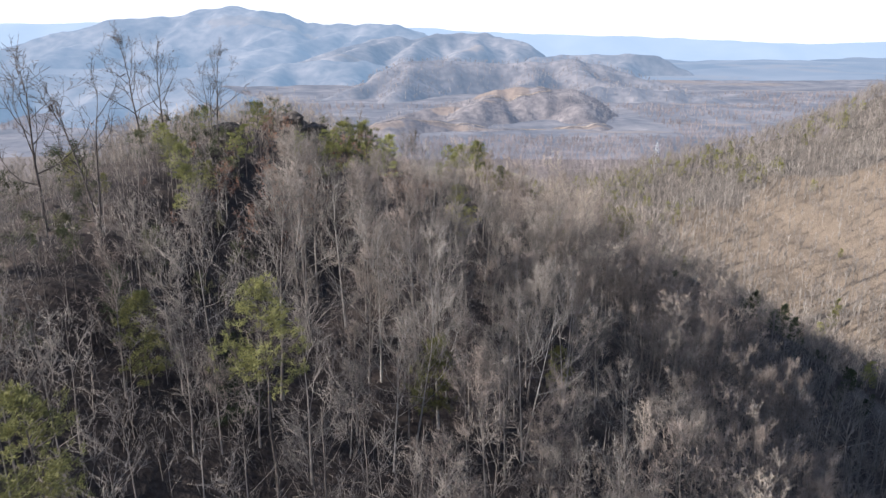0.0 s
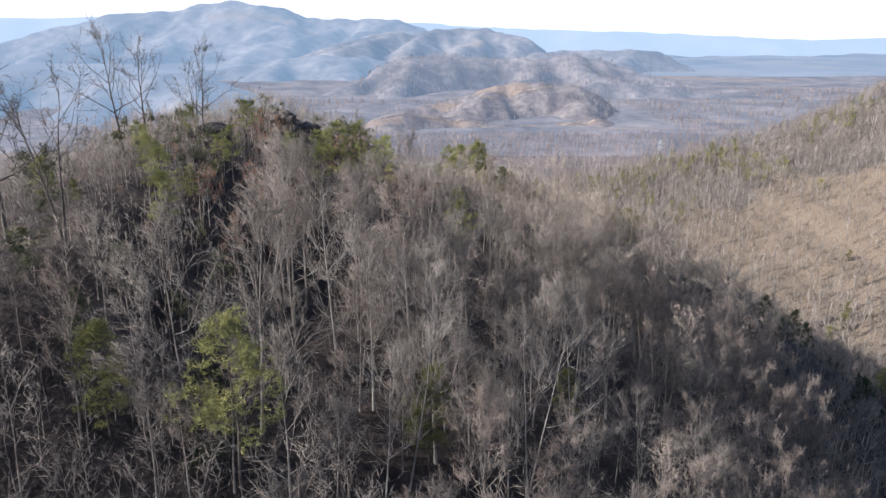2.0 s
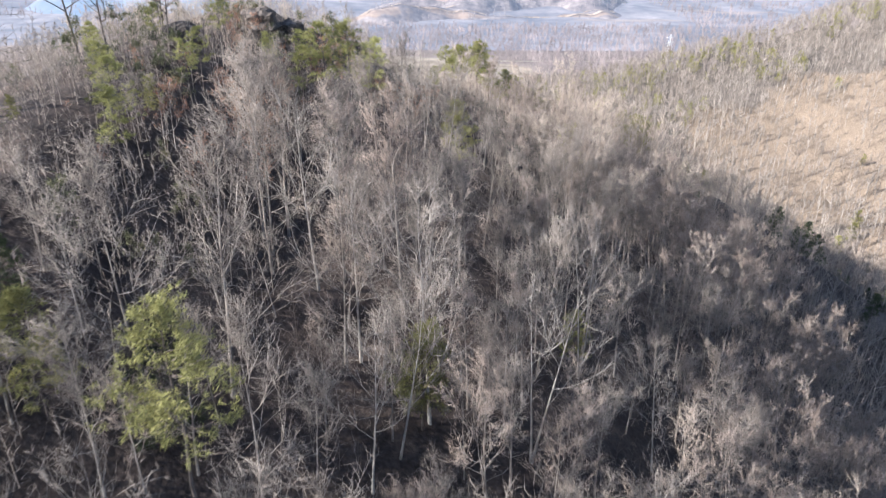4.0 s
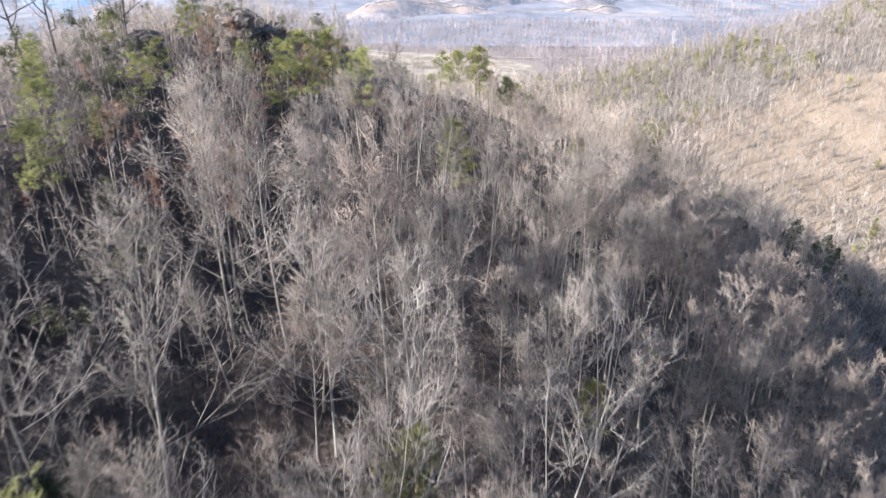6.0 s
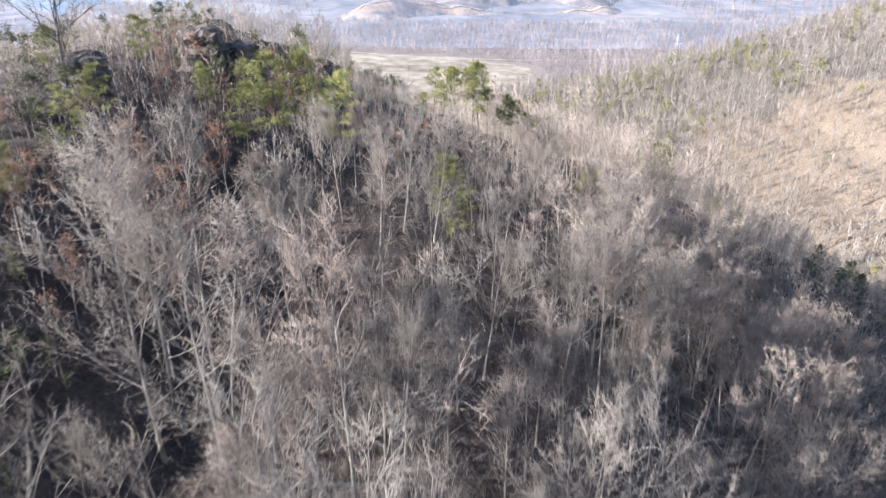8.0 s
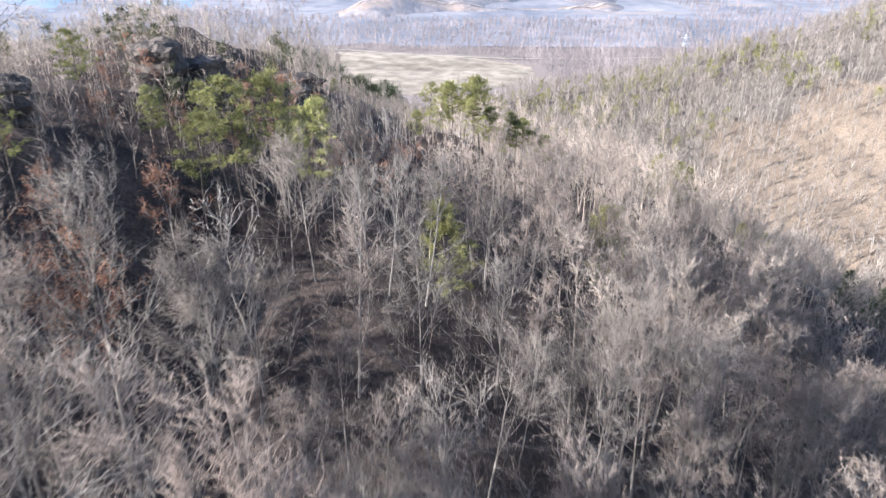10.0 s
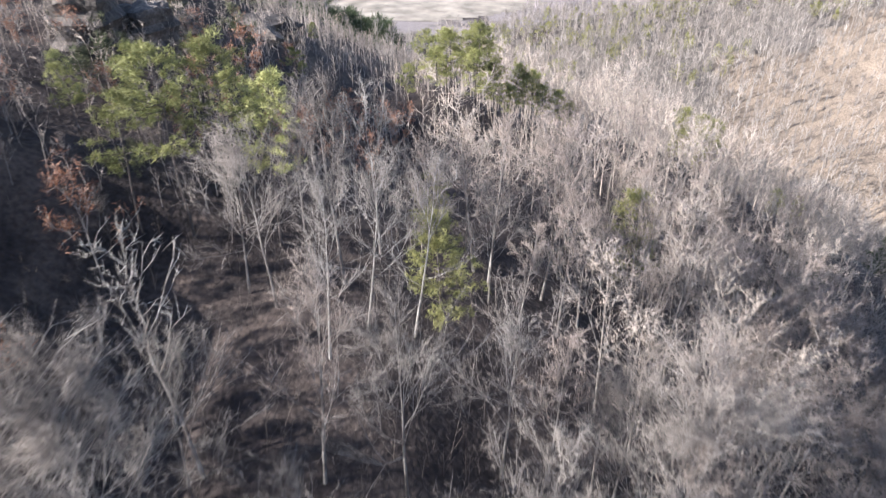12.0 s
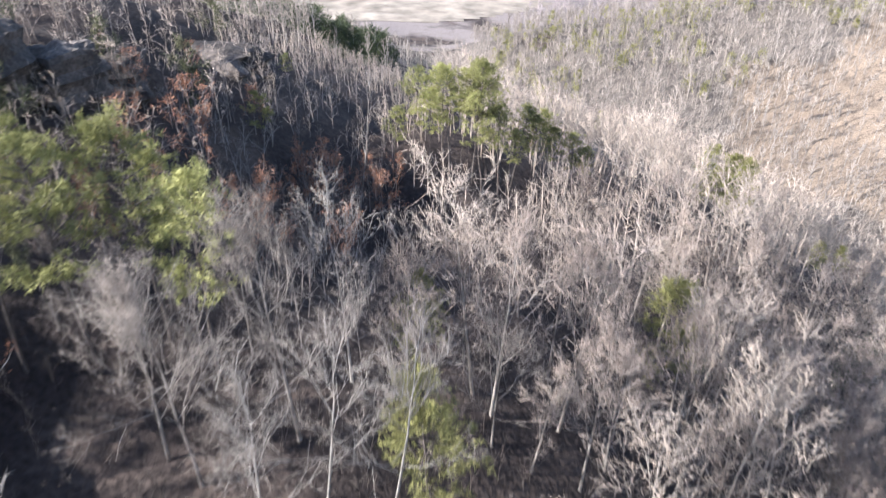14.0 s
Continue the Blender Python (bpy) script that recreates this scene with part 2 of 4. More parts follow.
# ---- plants: everything is made of tapered rods ----
class Rods:
    """Collects tapered rods; a rod with no end radius comes to a point."""

    def __init__(self):
        self.a, self.b, self.ra, self.rb, self.n, self.tubes = [], [], [], [], [], []

    def add(self, a, b, ra, rb, n=3):
        a, b = np.atleast_2d(a), np.atleast_2d(b)
        self.a.append(a)
        self.b.append(b)
        self.ra.append(np.broadcast_to(ra, len(a)))
        self.rb.append(np.broadcast_to(rb, len(a)))
        self.n.append(np.broadcast_to(n, len(a)))

    def line(self, pts, radii, n):
        """A bent, tapering limb as one closed skin."""
        self.tubes.append((np.asarray(pts, float), np.asarray(radii, float), n))

    def skins(self, base):
        verts, faces = [], []
        for pts, radii, n in self.tubes:
            d = unit(np.gradient(pts, axis=0))
            whole = unit(pts[-1] - pts[0])
            ref = np.array([1.0, 0, 0]) if abs(whole[2]) > 0.8 else np.array([0, 0, 1.0])
            u = unit(np.cross(d, ref))
            w = np.cross(d, u)
            ang = np.arange(n) * 2 * np.pi / n
            ring = pts[:, None] + radii[:, None, None] * (np.cos(ang)[None, :, None] * u[:, None] + np.sin(ang)[None, :, None] * w[:, None])
            k, k2, rows = np.arange(n), (np.arange(n) + 1) % n, np.arange(len(pts) - 1)[:, None] * n
            faces.append(np.concatenate([np.stack([rows + k, rows + k2, rows + k2 + n], -1).reshape(-1, 3), np.stack([rows + k, rows + k2 + n, rows + k + n], -1).reshape(-1, 3)]) + base)
            verts.append(ring.reshape(-1, 3))
            base += len(pts) * n
        return verts, faces

    def build(self):
        if not self.a:
            verts, faces = self.skins(0)
            return np.concatenate(verts), np.concatenate(faces)
        a, b = np.concatenate(self.a), np.concatenate(self.b)
        ra, rb, nn = np.concatenate(self.ra), np.concatenate(self.rb), np.concatenate(self.n)
        d = b - a
        d = d / np.maximum(np.linalg.norm(d, axis=1, keepdims=True), 1e-6)
        ref = np.where(np.abs(d[:, 2:3]) > 0.9, [[1.0, 0, 0]], [[0, 0, 1.0]])
        u = np.cross(d, ref)
        u /= np.linalg.norm(u, axis=1, keepdims=True)
        w = np.cross(d, u)
        verts, faces, base = [], [], 0
        for n in np.unique(nn):
            for sharp in (True, False):
                s = (nn == n) & ((rb <= 0) == sharp)
                m = int(s.sum())
                if not m:
                    continue
                ang = np.arange(n) * 2 * np.pi / n
                ring = np.cos(ang)[None, :, None] * u[s][:, None] + np.sin(ang)[None, :, None] * w[s][:, None]
                lo = a[s][:, None] + ring * ra[s][:, None, None]
                k = np.arange(n)
                k2 = (k + 1) % n
                if sharp:
                    v = np.concatenate([lo, b[s][:, None]], 1)
                    f = np.stack([k, k2, np.full(n, n)], -1)
                else:
                    v = np.concatenate([lo, b[s][:, None] + ring * rb[s][:, None, None]], 1)
                    f = np.concatenate([np.stack([k, k2, k2 + n], -1), np.stack([k, k2 + n, k + n], -1)])
                per = v.shape[1]
                faces.append((f[None] + (np.arange(m) * per)[:, None, None] + base).reshape(-1, 3))
                verts.append(v.reshape(-1, 3))
                base += m * per
        more_v, more_f = self.skins(base)
        return np.concatenate(verts + more_v), np.concatenate(faces + more_f)


def unit(v):
    v = np.asarray(v, float)
    return v / np.maximum(np.linalg.norm(v, axis=-1, keepdims=True), 1e-9)


def bare_tree_rods(rng, h, limbs, branches, twigs, wide=0.36, first=0.35, sides=6, twig_r=0.019, twig_len=1.2, forks=1, crook=0.25, steps=4, stout=1.0):
    """Rods of a leafless tree of that height: trunk, a list of limbs, twigs."""
    trunk, limb_list, twig = Rods(), [], Rods()
    stems = []
    for f in range(forks):
        n = 8 if sides > 3 else 4
        z = np.linspace(0, h * (1 - 0.1 * f), n)
        lean = rng.normal(0, 0.035, 2) + (0.12 * np.array([math.cos(2.4 * f), math.sin(2.4 * f)]) if forks > 1 else 0)
        off = np.cumsum(rng.normal(0, crook * h / 20 * 0.45, (n, 2)), 0) * np.linspace(0, 1, n)[:, None]
        pts = np.c_[lean[0] * z + off[:, 0], lean[1] * z + off[:, 1], z]
        pts[0] = (0, 0, -0.6)
        r0 = h * 0.0085 * (0.8 if forks > 1 else 1) * stout
        rad = r0 * (1 - 0.9 * (z / z[-1]) ** 0.9)
        rad[0] *= 1.25
        trunk.line(pts, rad, sides)
        stems.append((pts, rad))
    turn = rng.uniform(0, 6.28)
    for i in range(limbs):
        limb = Rods()
        pts, rad = stems[i % forks]
        t = first + (0.97 - first) * ((i + rng.uniform(0, 0.8)) / limbs)
        k = t * (len(pts) - 1)
        j = min(int(k), len(pts) - 2)
        p = pts[j] * (1 - k + j) + pts[j + 1] * (k - j)
        turn += 2.4 + rng.normal(0, 0.5)
        up = (t - first) / (1 - first)
        el = radians(22 + 46 * up + rng.normal(0, 10))
        length = h * wide * (1.1 - 0.7 * up ** 1.5) * rng.uniform(0.75, 1.2)
        d = np.array([math.cos(turn) * math.cos(el), math.sin(turn) * math.cos(el), math.sin(el)])
        line = [p]
        for s in range(steps):
            d = unit(d + rng.normal(0, 0.17, 3) + (0, 0, 0.8 / steps))
            line.append(line[-1] + d * length / steps)
        line = np.array(line)
        r1 = max(0.03, 0.43 * (rad[j] * (1 - k + j) + rad[j + 1] * (k - j))) * stout
        lr = r1 * np.linspace(1, 0.22, steps + 1)
        limb.line(line, lr, 4 if sides > 4 else 3)
        for b in range(branches):
            s = rng.uniform(0.2, 1.0) * steps
            q = min(int(s), steps - 1)
            bp = line[q] * (1 - s + q) + line[q + 1] * (s - q)
            bd = unit(unit(line[q + 1] - line[q]) + rng.normal(0, 0.52, 3) + (0, 0, 0.16))
            bl = length * rng.uniform(0.32, 0.7) * (1.1 - 0.45 * s / steps)
            mid = bp + bd * bl * 0.5
            bd2 = unit(bd + rng.normal(0, 0.3, 3) + (0, 0, 0.12))
            end = mid + bd2 * bl * 0.5
            br = max(0.025, r1 * 0.34)
            if steps > 2:
                limb.line([bp, mid, end], [br, br * 0.7, br * 0.4], 3)
            else:
                limb.add(bp, end, br, 0.0, 3)
            u = rng.uniform(0.05, 1.0, twigs)[:, None]
            base = np.where(u < 0.5, bp + (mid - bp) * u * 2, mid + (end - mid) * (u * 2 - 1))
            td = unit(0.75 * bd2 + rng.normal(0, 0.6, (twigs, 3)) + (0, 0, 0.14))
            tl = twig_len * rng.uniform(0.5, 1.25, twigs)[:, None] * (h / 18)
            # every second twig springs from the one before it
            half = twigs // 2
            base[1:2 * half:2] = base[0:2 * half:2] + td[0:2 * half:2] * tl[0:2 * half:2] * rng.uniform(0.3, 0.8, (half, 1))
            tl[1:2 * half:2] *= 0.75
            twig.add(base, base + td * tl, twig_r * rng.uniform(0.7, 1.2, twigs), 0.0, 3)
        limb_list.append(limb)
    return trunk, limb_list, twig


def far_tree(seed, h, limbs, twigs, twig_r, twig_len, wide=0.3, first=0.35, rise=34):
    """A leafless tree seen from afar: a thin trunk, rising limbs, sprays of twigs; vertices and triangles."""
    r, rods = np.random.default_rng(seed), Rods()
    lean = r.normal(0, 0.04, 2)
    rods.add((0, 0, -0.5), (lean[0] * h, lean[1] * h, h * 0.9), h * 0.013, 0.0, 3)
    turn = r.uniform(0, 6.28)
    for i in range(limbs):
        up = (i + r.uniform(0, 0.7)) / limbs
        t = (first + (0.85 - first) * up) * h * 0.9
        turn += 2.4 + r.normal(0, 0.4)
        el = radians(rise + (74 - rise) * up + r.normal(0, 8))
        d = np.array([math.cos(turn) * math.cos(el), math.sin(turn) * math.cos(el), math.sin(el)])
        base = np.array([lean[0] * t, lean[1] * t, t])
        length = h * wide * (1.15 - 0.5 * up) * r.uniform(0.75, 1.2)
        rods.add(base, base + d * length, twig_r * 2.0, 0.0, 3)
        u = r.uniform(0.25, 1.0, (twigs, 1))
        td = unit(0.7 * d + r.normal(0, 0.6 - 0.006 * (rise - 34), (twigs, 3)) + (0, 0, 0.15))
        rods.add(base + d * length * u, base + d * length * u + td * twig_len * r.uniform(0.5, 1.3, (twigs, 1)), twig_r * r.uniform(0.6, 1.1, twigs), 0.0, 3)
    return rods.build()


def join_rods(*rods):
    out = Rods()
    for r in rods:
        out.a += r.a
        out.b += r.b
        out.ra += r.ra
        out.rb += r.rb
        out.n += r.n
        out.tubes += r.tubes
    return out


def needles(rng, centres, dirs, size, count):
    """Tufts of flat needle sprays round the given centres: vertices and triangles."""
    m = len(centres)
    c = np.repeat(centres, count, 0)
    d = unit(np.repeat(dirs, count, 0) * 0.7 + rng.normal(0, 0.8, (m * count, 3)) + (0, 0, 0.25))
    side = unit(np.cross(d, rng.normal(0, 1, (m * count, 3))))
    ln = size * rng.uniform(0.6, 1.3, (m * count, 1))
    wd = ln * rng.uniform(0.05, 0.10, (m * count, 1))
    c = c + rng.normal(0, size * 0.35, c.shape)
    v = np.stack([c - side * wd, c + side * wd, c + d * ln], 1).reshape(-1, 3)
    return v, np.arange(len(v)).reshape(-1, 3)


def pine_rods(rng, h, crown=0.45, whorls=9, per=5, reach=0.2, tufts=9, count=20, tuft=0.32, flat=0.3):
    """A pine of that height whose crown takes up that share of it; returns trunk rods, branch rods and needle sprays."""
    trunk, limb = Rods(), Rods()
    z = np.linspace(0, h, 7)
    lean = rng.normal(0, 0.03, 2)
    pts = np.c_[lean[0] * z, lean[1] * z, z] + np.r_[[[0, 0, -0.6]], rng.normal(0, 0.07, (6, 3)) * (1, 1, 0)]
    rad = h * 0.0095 * (1 - 0.88 * z / h)
    trunk.line(pts, rad, 6)
    cs, ds = [], []
    for i in range(whorls):
        f = (i + 0.5) / whorls
        t = 1 - crown + crown * f
        for k in range(per):
            if rng.uniform() < 0.18:
                continue
            a = rng.uniform(0, 6.28)
            tt = min(0.99, t + rng.uniform(-0.03, 0.03))
            p = np.array([lean[0] * h * tt, lean[1] * h * tt, h * tt])
            length = h * reach * (1 - f ** (1.2 + flat * 3)) ** 0.8 * rng.uniform(0.65, 1.2) + 0.35
            if f < 0.25:
                length *= 0.55 + 1.5 * f
            el = 0.05 + 0.5 * f + rng.normal(0, 0.12)
            d = np.array([math.cos(a) * math.cos(el), math.sin(a) * math.cos(el), math.sin(el)])
            e = p + d * length * 0.6
            e2 = e + unit(d + (0, 0, 0.25)) * length * 0.4
            limb.line([p, e, e2], [0.045, 0.03, 0.012], 3)
            # needles sit in flat clumps along the bough, with gaps between them
            clumps = 3 if tufts > 5 else 2
            u = np.linspace(0.45, 1.0, clumps)[:, None] + rng.uniform(-0.08, 0.08, (clumps, 1))
            c = np.where(u < 0.6, p + (e - p) * u / 0.6, e + (e2 - e) * (u - 0.6) / 0.4)
            c = c + np.array([[-d[1], d[0], 0.0]]) * rng.normal(0, 0.17, (clumps, 1)) * length
            c = c[rng.integers(clumps, size=tufts)] + rng.normal(0, 1, (tufts, 3)) * (0.3, 0.3, 0.09) * (h / 13) ** 0.5
            cs.append(c)
            ds.append(np.repeat(d[None], tufts, 0))
    cs.append(np.array([[lean[0] * h, lean[1] * h, h]] * 6))
    ds.append(np.array([[0, 0, 1.0]] * 6))
    v, f = needles(rng, np.concatenate(cs), np.concatenate(ds), tuft, count)
    return trunk, limb, v, f


def part(name, mesh, parent, label=""):
    ob = new(name, mesh)
    ob.parent = parent
    return tagged(ob, label) if label else ob


def rod_mesh(name, rods, mat):
    v, f = rods.build()
    return raw_mesh(name, v, f, mat)


def placed(x, y, turn=0.0, size=1.0, lean=(0.0, 0.0), lift=0.0):
    z = float(land(x, y)) + lift
    return pose(x, y, z, lean[0], lean[1], turn) @ Matrix.Diagonal((size, size, size, 1))


def make_bare_tree(seed, h, bark, twigs_mat, label, group="trees on the near slope", name="bare_tree", **kw):
    """The pattern of a leafless tree, standing at the origin: trunk, limbs, twigs."""
    t, l, w = bare_tree_rods(np.random.default_rng(seed), h, **kw)
    e = new(name)
    part("trunk", rod_mesh("trunk", t, bark), e)
    for limb in l:
        part("limb", rod_mesh("limb", limb, bark), e)
    tagged(part("crown", rod_mesh("crown", w, twigs_mat), e, "fine bare twigs"), kind="stuff")
    return tagged(e, label, "tree", group)


def make_pine(seed, h, needles_mat, bark, label, group="pines on the ridge", name="pine_tree", **kw):
    t, l, v, f = pine_rods(np.random.default_rng(seed), h, **kw)
    e = new(name)
    part("trunk", rod_mesh("trunk", t, bark), e)
    tagged(part("branchwork", rod_mesh("branchwork", l, bark), e), kind="stuff")
    tagged(part("foliage", raw_mesh("foliage", v, f, needles_mat), e, "sprays of needles"), kind="stuff")
    return tagged(e, label, "tree", group)


def make_leafy(seed, h, label, group="trees that keep their brown leaves", name="oak_sapling"):
    rng = np.random.default_rng(seed)
    t, l, w = bare_tree_rods(rng, h, limbs=10, branches=4, twigs=3, wide=0.42, first=0.2)
    ends = np.concatenate(w.b)
    ends = np.concatenate([ends, np.concatenate(w.a)])
    v, f = needles(rng, ends, unit(rng.normal(0, 1, ends.shape)), 0.34, 4)
    e = new(name)
    part("trunk", rod_mesh("trunk", t, M_BARK), e)
    tagged(part("branchwork", rod_mesh("branchwork", join_rods(*l, w), M_BARK), e), kind="stuff")
    tagged(part("foliage", raw_mesh("foliage", v, f, M_BROWN), e, "dry rust-brown leaves"), kind="stuff")
    return tagged(e, label, "tree", group)


def put(pattern, used, m):
    """Stands a pattern at m: the pattern itself the first time, a copy of it afterwards."""
    if pattern.name not in used:
        used.add(pattern.name)
        pattern.matrix_basis = m
        return pattern
    e = copy_thing(pattern, Matrix.Identity(4))
    e.matrix_basis = m
    return e


rng = np.random.default_rng(7)
used = set()
taken = []          # x, y, clear radius of the trees set by hand

# ---- trees that can be told apart ----
PALE = "tall pale-barked leafless tree standing on the leaf-strewn slope"
GREY = "grey leafless hardwood with a dense fan of fine twigs"
WARM = "brownish leafless tree with a rounded brush of upright twigs"
hi = dict(limbs=14, branches=8, twigs=23, twig_r=0.016)
grey = [make_bare_tree(100 + i, 18.0, M_BARK, M_TWIG, GREY, **hi, wide=0.40 + 0.03 * (i % 3), first=0.2 + 0.05 * (i % 4)) for i in range(6)]
warm = [make_bare_tree(120 + i, 16.0, M_BARK, M_TWIG_WARM, WARM, limbs=15, branches=7, twigs=18, twig_r=0.018, wide=0.33, first=0.26 + 0.06 * (i % 3), crook=0.15) for i in range(4)]
pale = [make_bare_tree(140 + i, 19.0, M_BARK_PALE, M_TWIG, PALE, limbs=13, branches=7, twigs=16, twig_r=0.018, wide=0.40, first=0.34, crook=0.25, stout=0.95) for i in range(4)]
fork = [make_bare_tree(160 + i, 17.0, M_BARK_PALE, M_TWIG, "pale leafless tree forked low into leaning white stems", limbs=12, branches=6, twigs=15, twig_r=0.016, wide=0.34, first=0.35, forks=2 + i) for i in range(2)]
sky_tree = [make_bare_tree(180 + i, 17.0, M_BARK_DARK, M_BARK_DARK, "dark leafless tree standing alone above the ridge", group="trees along the ridge top",
                           limbs=12, branches=5, twigs=7, wide=0.44, first=0.3, twig_r=0.03, crook=0.5, forks=1 + i % 2, stout=1.5) for i in range(3)]


def own(pattern, x, y, top, turn, lean=(0, 0), h=18.0, clear=3.0):
    """A tree whose top is at that height."""
    taken.append((x, y, clear))
    return put(pattern, used, placed(x, y, turn, (top - float(land(x, y))) / h, lean))


own(warm[0], -4.6, 59.2, -18.0, 30, h=16)
own(pale[0], -14.0, 62.0, -17.5, 80, (0, 2), h=19)
own(grey[0], -19.5, 64.0, -14.3, 10)
own(pale[1], -8.5, 53.0, -21.5, 150, h=19)
own(fork[0], 8.2, 45.0, -28.0, 20, (2, 5), h=17)
own(pale[2], -1.4, 47.0, -22.5, 200, (0, 2), h=19)
own(warm[1], 13.4, 112.0, -29.8, 60, h=16)
own(pale[3], -4.0, 116.5, -23.2, 45, (0, 3), h=19)
own(pale[0], -3.9, 103.5, -22.8, 210, (2, -3), h=19)
own(pale[1], -6.5, 99.5, -22.5, 300, (0, 3), h=19)
own(grey[1], 15.3, 87.0, -30.3, 100)
own(fork[1], 15.5, 61.5, -29.0, 60, (0, 4), h=17)
own(grey[2], 6.6, 93.2, -27.4, 200)
own(sky_tree[0], -51.0, 60.0, -3.8, 0, h=17)
own(sky_tree[1], -41.5, 55.0, -5.0, 40, h=17)
own(sky_tree[2], -57.5, 105.0, -1.8, 90, h=17)
own(sky_tree[0], -54.5, 108.0, -3.0, 130, h=17)
own(sky_tree[2], -44.5, 108.5, -3.8, 250, h=17)
own(sky_tree[1], -49.0, 118.0, -7.0, 160, h=17)

for i, (x, y, top) in enumerate([(-21.5, 81.0, -17.0), (-5.5, 89.3, -22.8), (-11.7, 105.3, -22.0), (21.3, 83.2, -36.3), (-11.7, 65.6, -18.3), (-5.2, 80.2, -27.2), (5.0, 79.6, -26.8),
                                 (-21.0, 70.3, -16.6), (14.0, 95.0, -34.0), (-14.5, 107.4, -22.5), (-11.4, 117.0, -25.0), (0.2, 87.0, -23.8), (15.1, 93.0, -31.8), (-23.6, 76.3, -16.9),
                                 (-10.2, 57.0, -23.4), (8.1, 85.7, -30.2), (2.3, 50.3, -31.5), (31.0, 87.3, -44.2), (34.5, 71.8, -42.5), (-9.9, 52.0, -24.8),
                                 (-18.5, 43.7, -16.2), (-23.9, 40.0, -16.6), (3.7, 36.6, -31.2), (-33.5, 46.0, -17.2)]):
    own((grey, warm)[i % 3 == 1][i % 4], x, y, top, 47 * i, (0, rng.normal(2, 2)), h=16 if i % 3 == 1 else 18, clear=3.4)
round_tree = make_bare_tree(195, 18.0, M_BARK, M_TWIG, "lone leafless tree with a dense rounded crown of pale twigs",
                            limbs=20, branches=9, twigs=24, twig_r=0.016, twig_len=1.2, wide=0.23, first=0.42, crook=0.2, stout=0.8)
own(round_tree, -13.0, 79.8, -18.8, 100, (0, -3), h=18, clear=6.5)

# a broken dead tree and a leaning snag
dead = make_bare_tree(190, 11.0, M_BARK, M_BARK_PALE, "broken dead white tree with a few crooked limbs", group="dead trees", name="dead_tree",
                      limbs=9, branches=4, twigs=4, wide=0.30, first=0.5, crook=1.1)
own(dead, -13.8, 90.0, -21.8, 0, (0, -2), h=11)
snag = make_bare_tree(191, 10.0, M_BARK, M_BARK, "bare leaning snag stripped of its branches", group="dead trees", name="dead_tree",
                      limbs=4, branches=2, twigs=2, wide=0.14, first=0.5)
own(snag, -7.2, 148.0, -24.5, 0, (0, 6), h=10)

taken += [(-34, 161, 2.5), (-30, 160, 3.5), (-25, 160, 4.0), (-30, 166, 4.5)]     # bare rock

# ---- pines ----
knoll_pine = [make_pine(200 + i, 15.0, M_PINE, M_BARK_DARK, "tall thin pine with a bare trunk and flat yellow-green crown", group="pines on the knoll",
                        crown=0.45, whorls=8, per=6, reach=0.2, tufts=9) for i in range(3)]
full_pine = [make_pine(210 + i, 13.0, M_PINE, M_BARK_DARK, "sunlit yellow-green pine with layered boughs", crown=0.5, whorls=7, per=5, reach=0.21, tufts=11, flat=0.2) for i in range(3)]
hemlock = [make_pine(220 + i, 10.0, M_HEMLOCK, M_BARK_DARK, "dark green conifer among bare trees", group="dark conifers", crown=0.92, whorls=12, per=6, reach=0.34, tufts=10, flat=0.0) for i in range(2)]
tall_pine = make_pine(228, 22.0, M_OLIVE, M_BARK_DARK, "tall olive-green pine rising out of bare trees", group="small pines", crown=0.36, whorls=9, per=6, reach=0.15, tufts=10, flat=0.1)
olive = [make_pine(230 + i, 10.0, M_OLIVE, M_BARK_DARK, "small olive-green pine among bare trees", group="small pines", crown=0.8, whorls=9, per=6, reach=0.26, tufts=9, flat=0.1) for i in range(2)]

for i, (x, y, top) in enumerate([(6.3, 157, -26), (3.5, 156, -27), (8.3, 159, -27), (1.0, 157, -29), (5.0, 160, -27.5), (-1.5, 159, -27.5), (2.5, 161, -28), (7.5, 155, -29),
                                 (9.8, 157.5, -31), (-3.6, 156, -31.5)]):
    own(knoll_pine[i % 3], x, y, top, 77 * i, (rng.normal(0, 2), rng.normal(3, 2)), h=15, clear=2.6)
for i, (x, y, top) in enumerate([(12.0, 163, -33.5), (14.5, 163, -35), (16.5, 166, -36), (18.5, 166, -38), (21.5, 167, -39), (23.5, 169, -41), (11.0, 159, -35)]):
    own(knoll_pine[i % 3], x, y, top, 50 * i, (0, rng.normal(4, 3)), h=15, clear=1.8)
for i, (x, y, top) in enumerate([(-16.7, 116, -14.8), (-20.5, 113, -14.6), (-13.0, 114, -17.5), (-24.5, 111.5, -18),
                                 (-26.5, 120, -17), (-31, 118, -17), (-17.5, 122, -19.5)]):
    own(full_pine[i % 3], x, y, top - 1.6, 63 * i, h=13, clear=2.2)
for i, (x, y, top) in enumerate([(134, 178, -100.5), (139, 185, -102), (131, 171, -101)]):
    own(full_pine[i], x, y, top, 80 * i, h=13, clear=5.0)
# the last five are added on the crest to cast shade on the hollow
for i, (x, y, top) in enumerate([(-17.5, 150, -27.5), (-40, 121, -13), (-37, 171, -26.5), (-42, 166, -24), (-18.5, 168, -29),
                                 (-48, 112, -13), (-51, 96, -14), (-46, 88, -13.5), (-38, 74, -14.5), (-36, 92, -15.5), (-42, 80, -14), (-35, 66, -16), (-37, 100, -15)]):
    own(full_pine[(i + 1) % 3], x, y, top, 41 * i, h=13, clear=2.0)
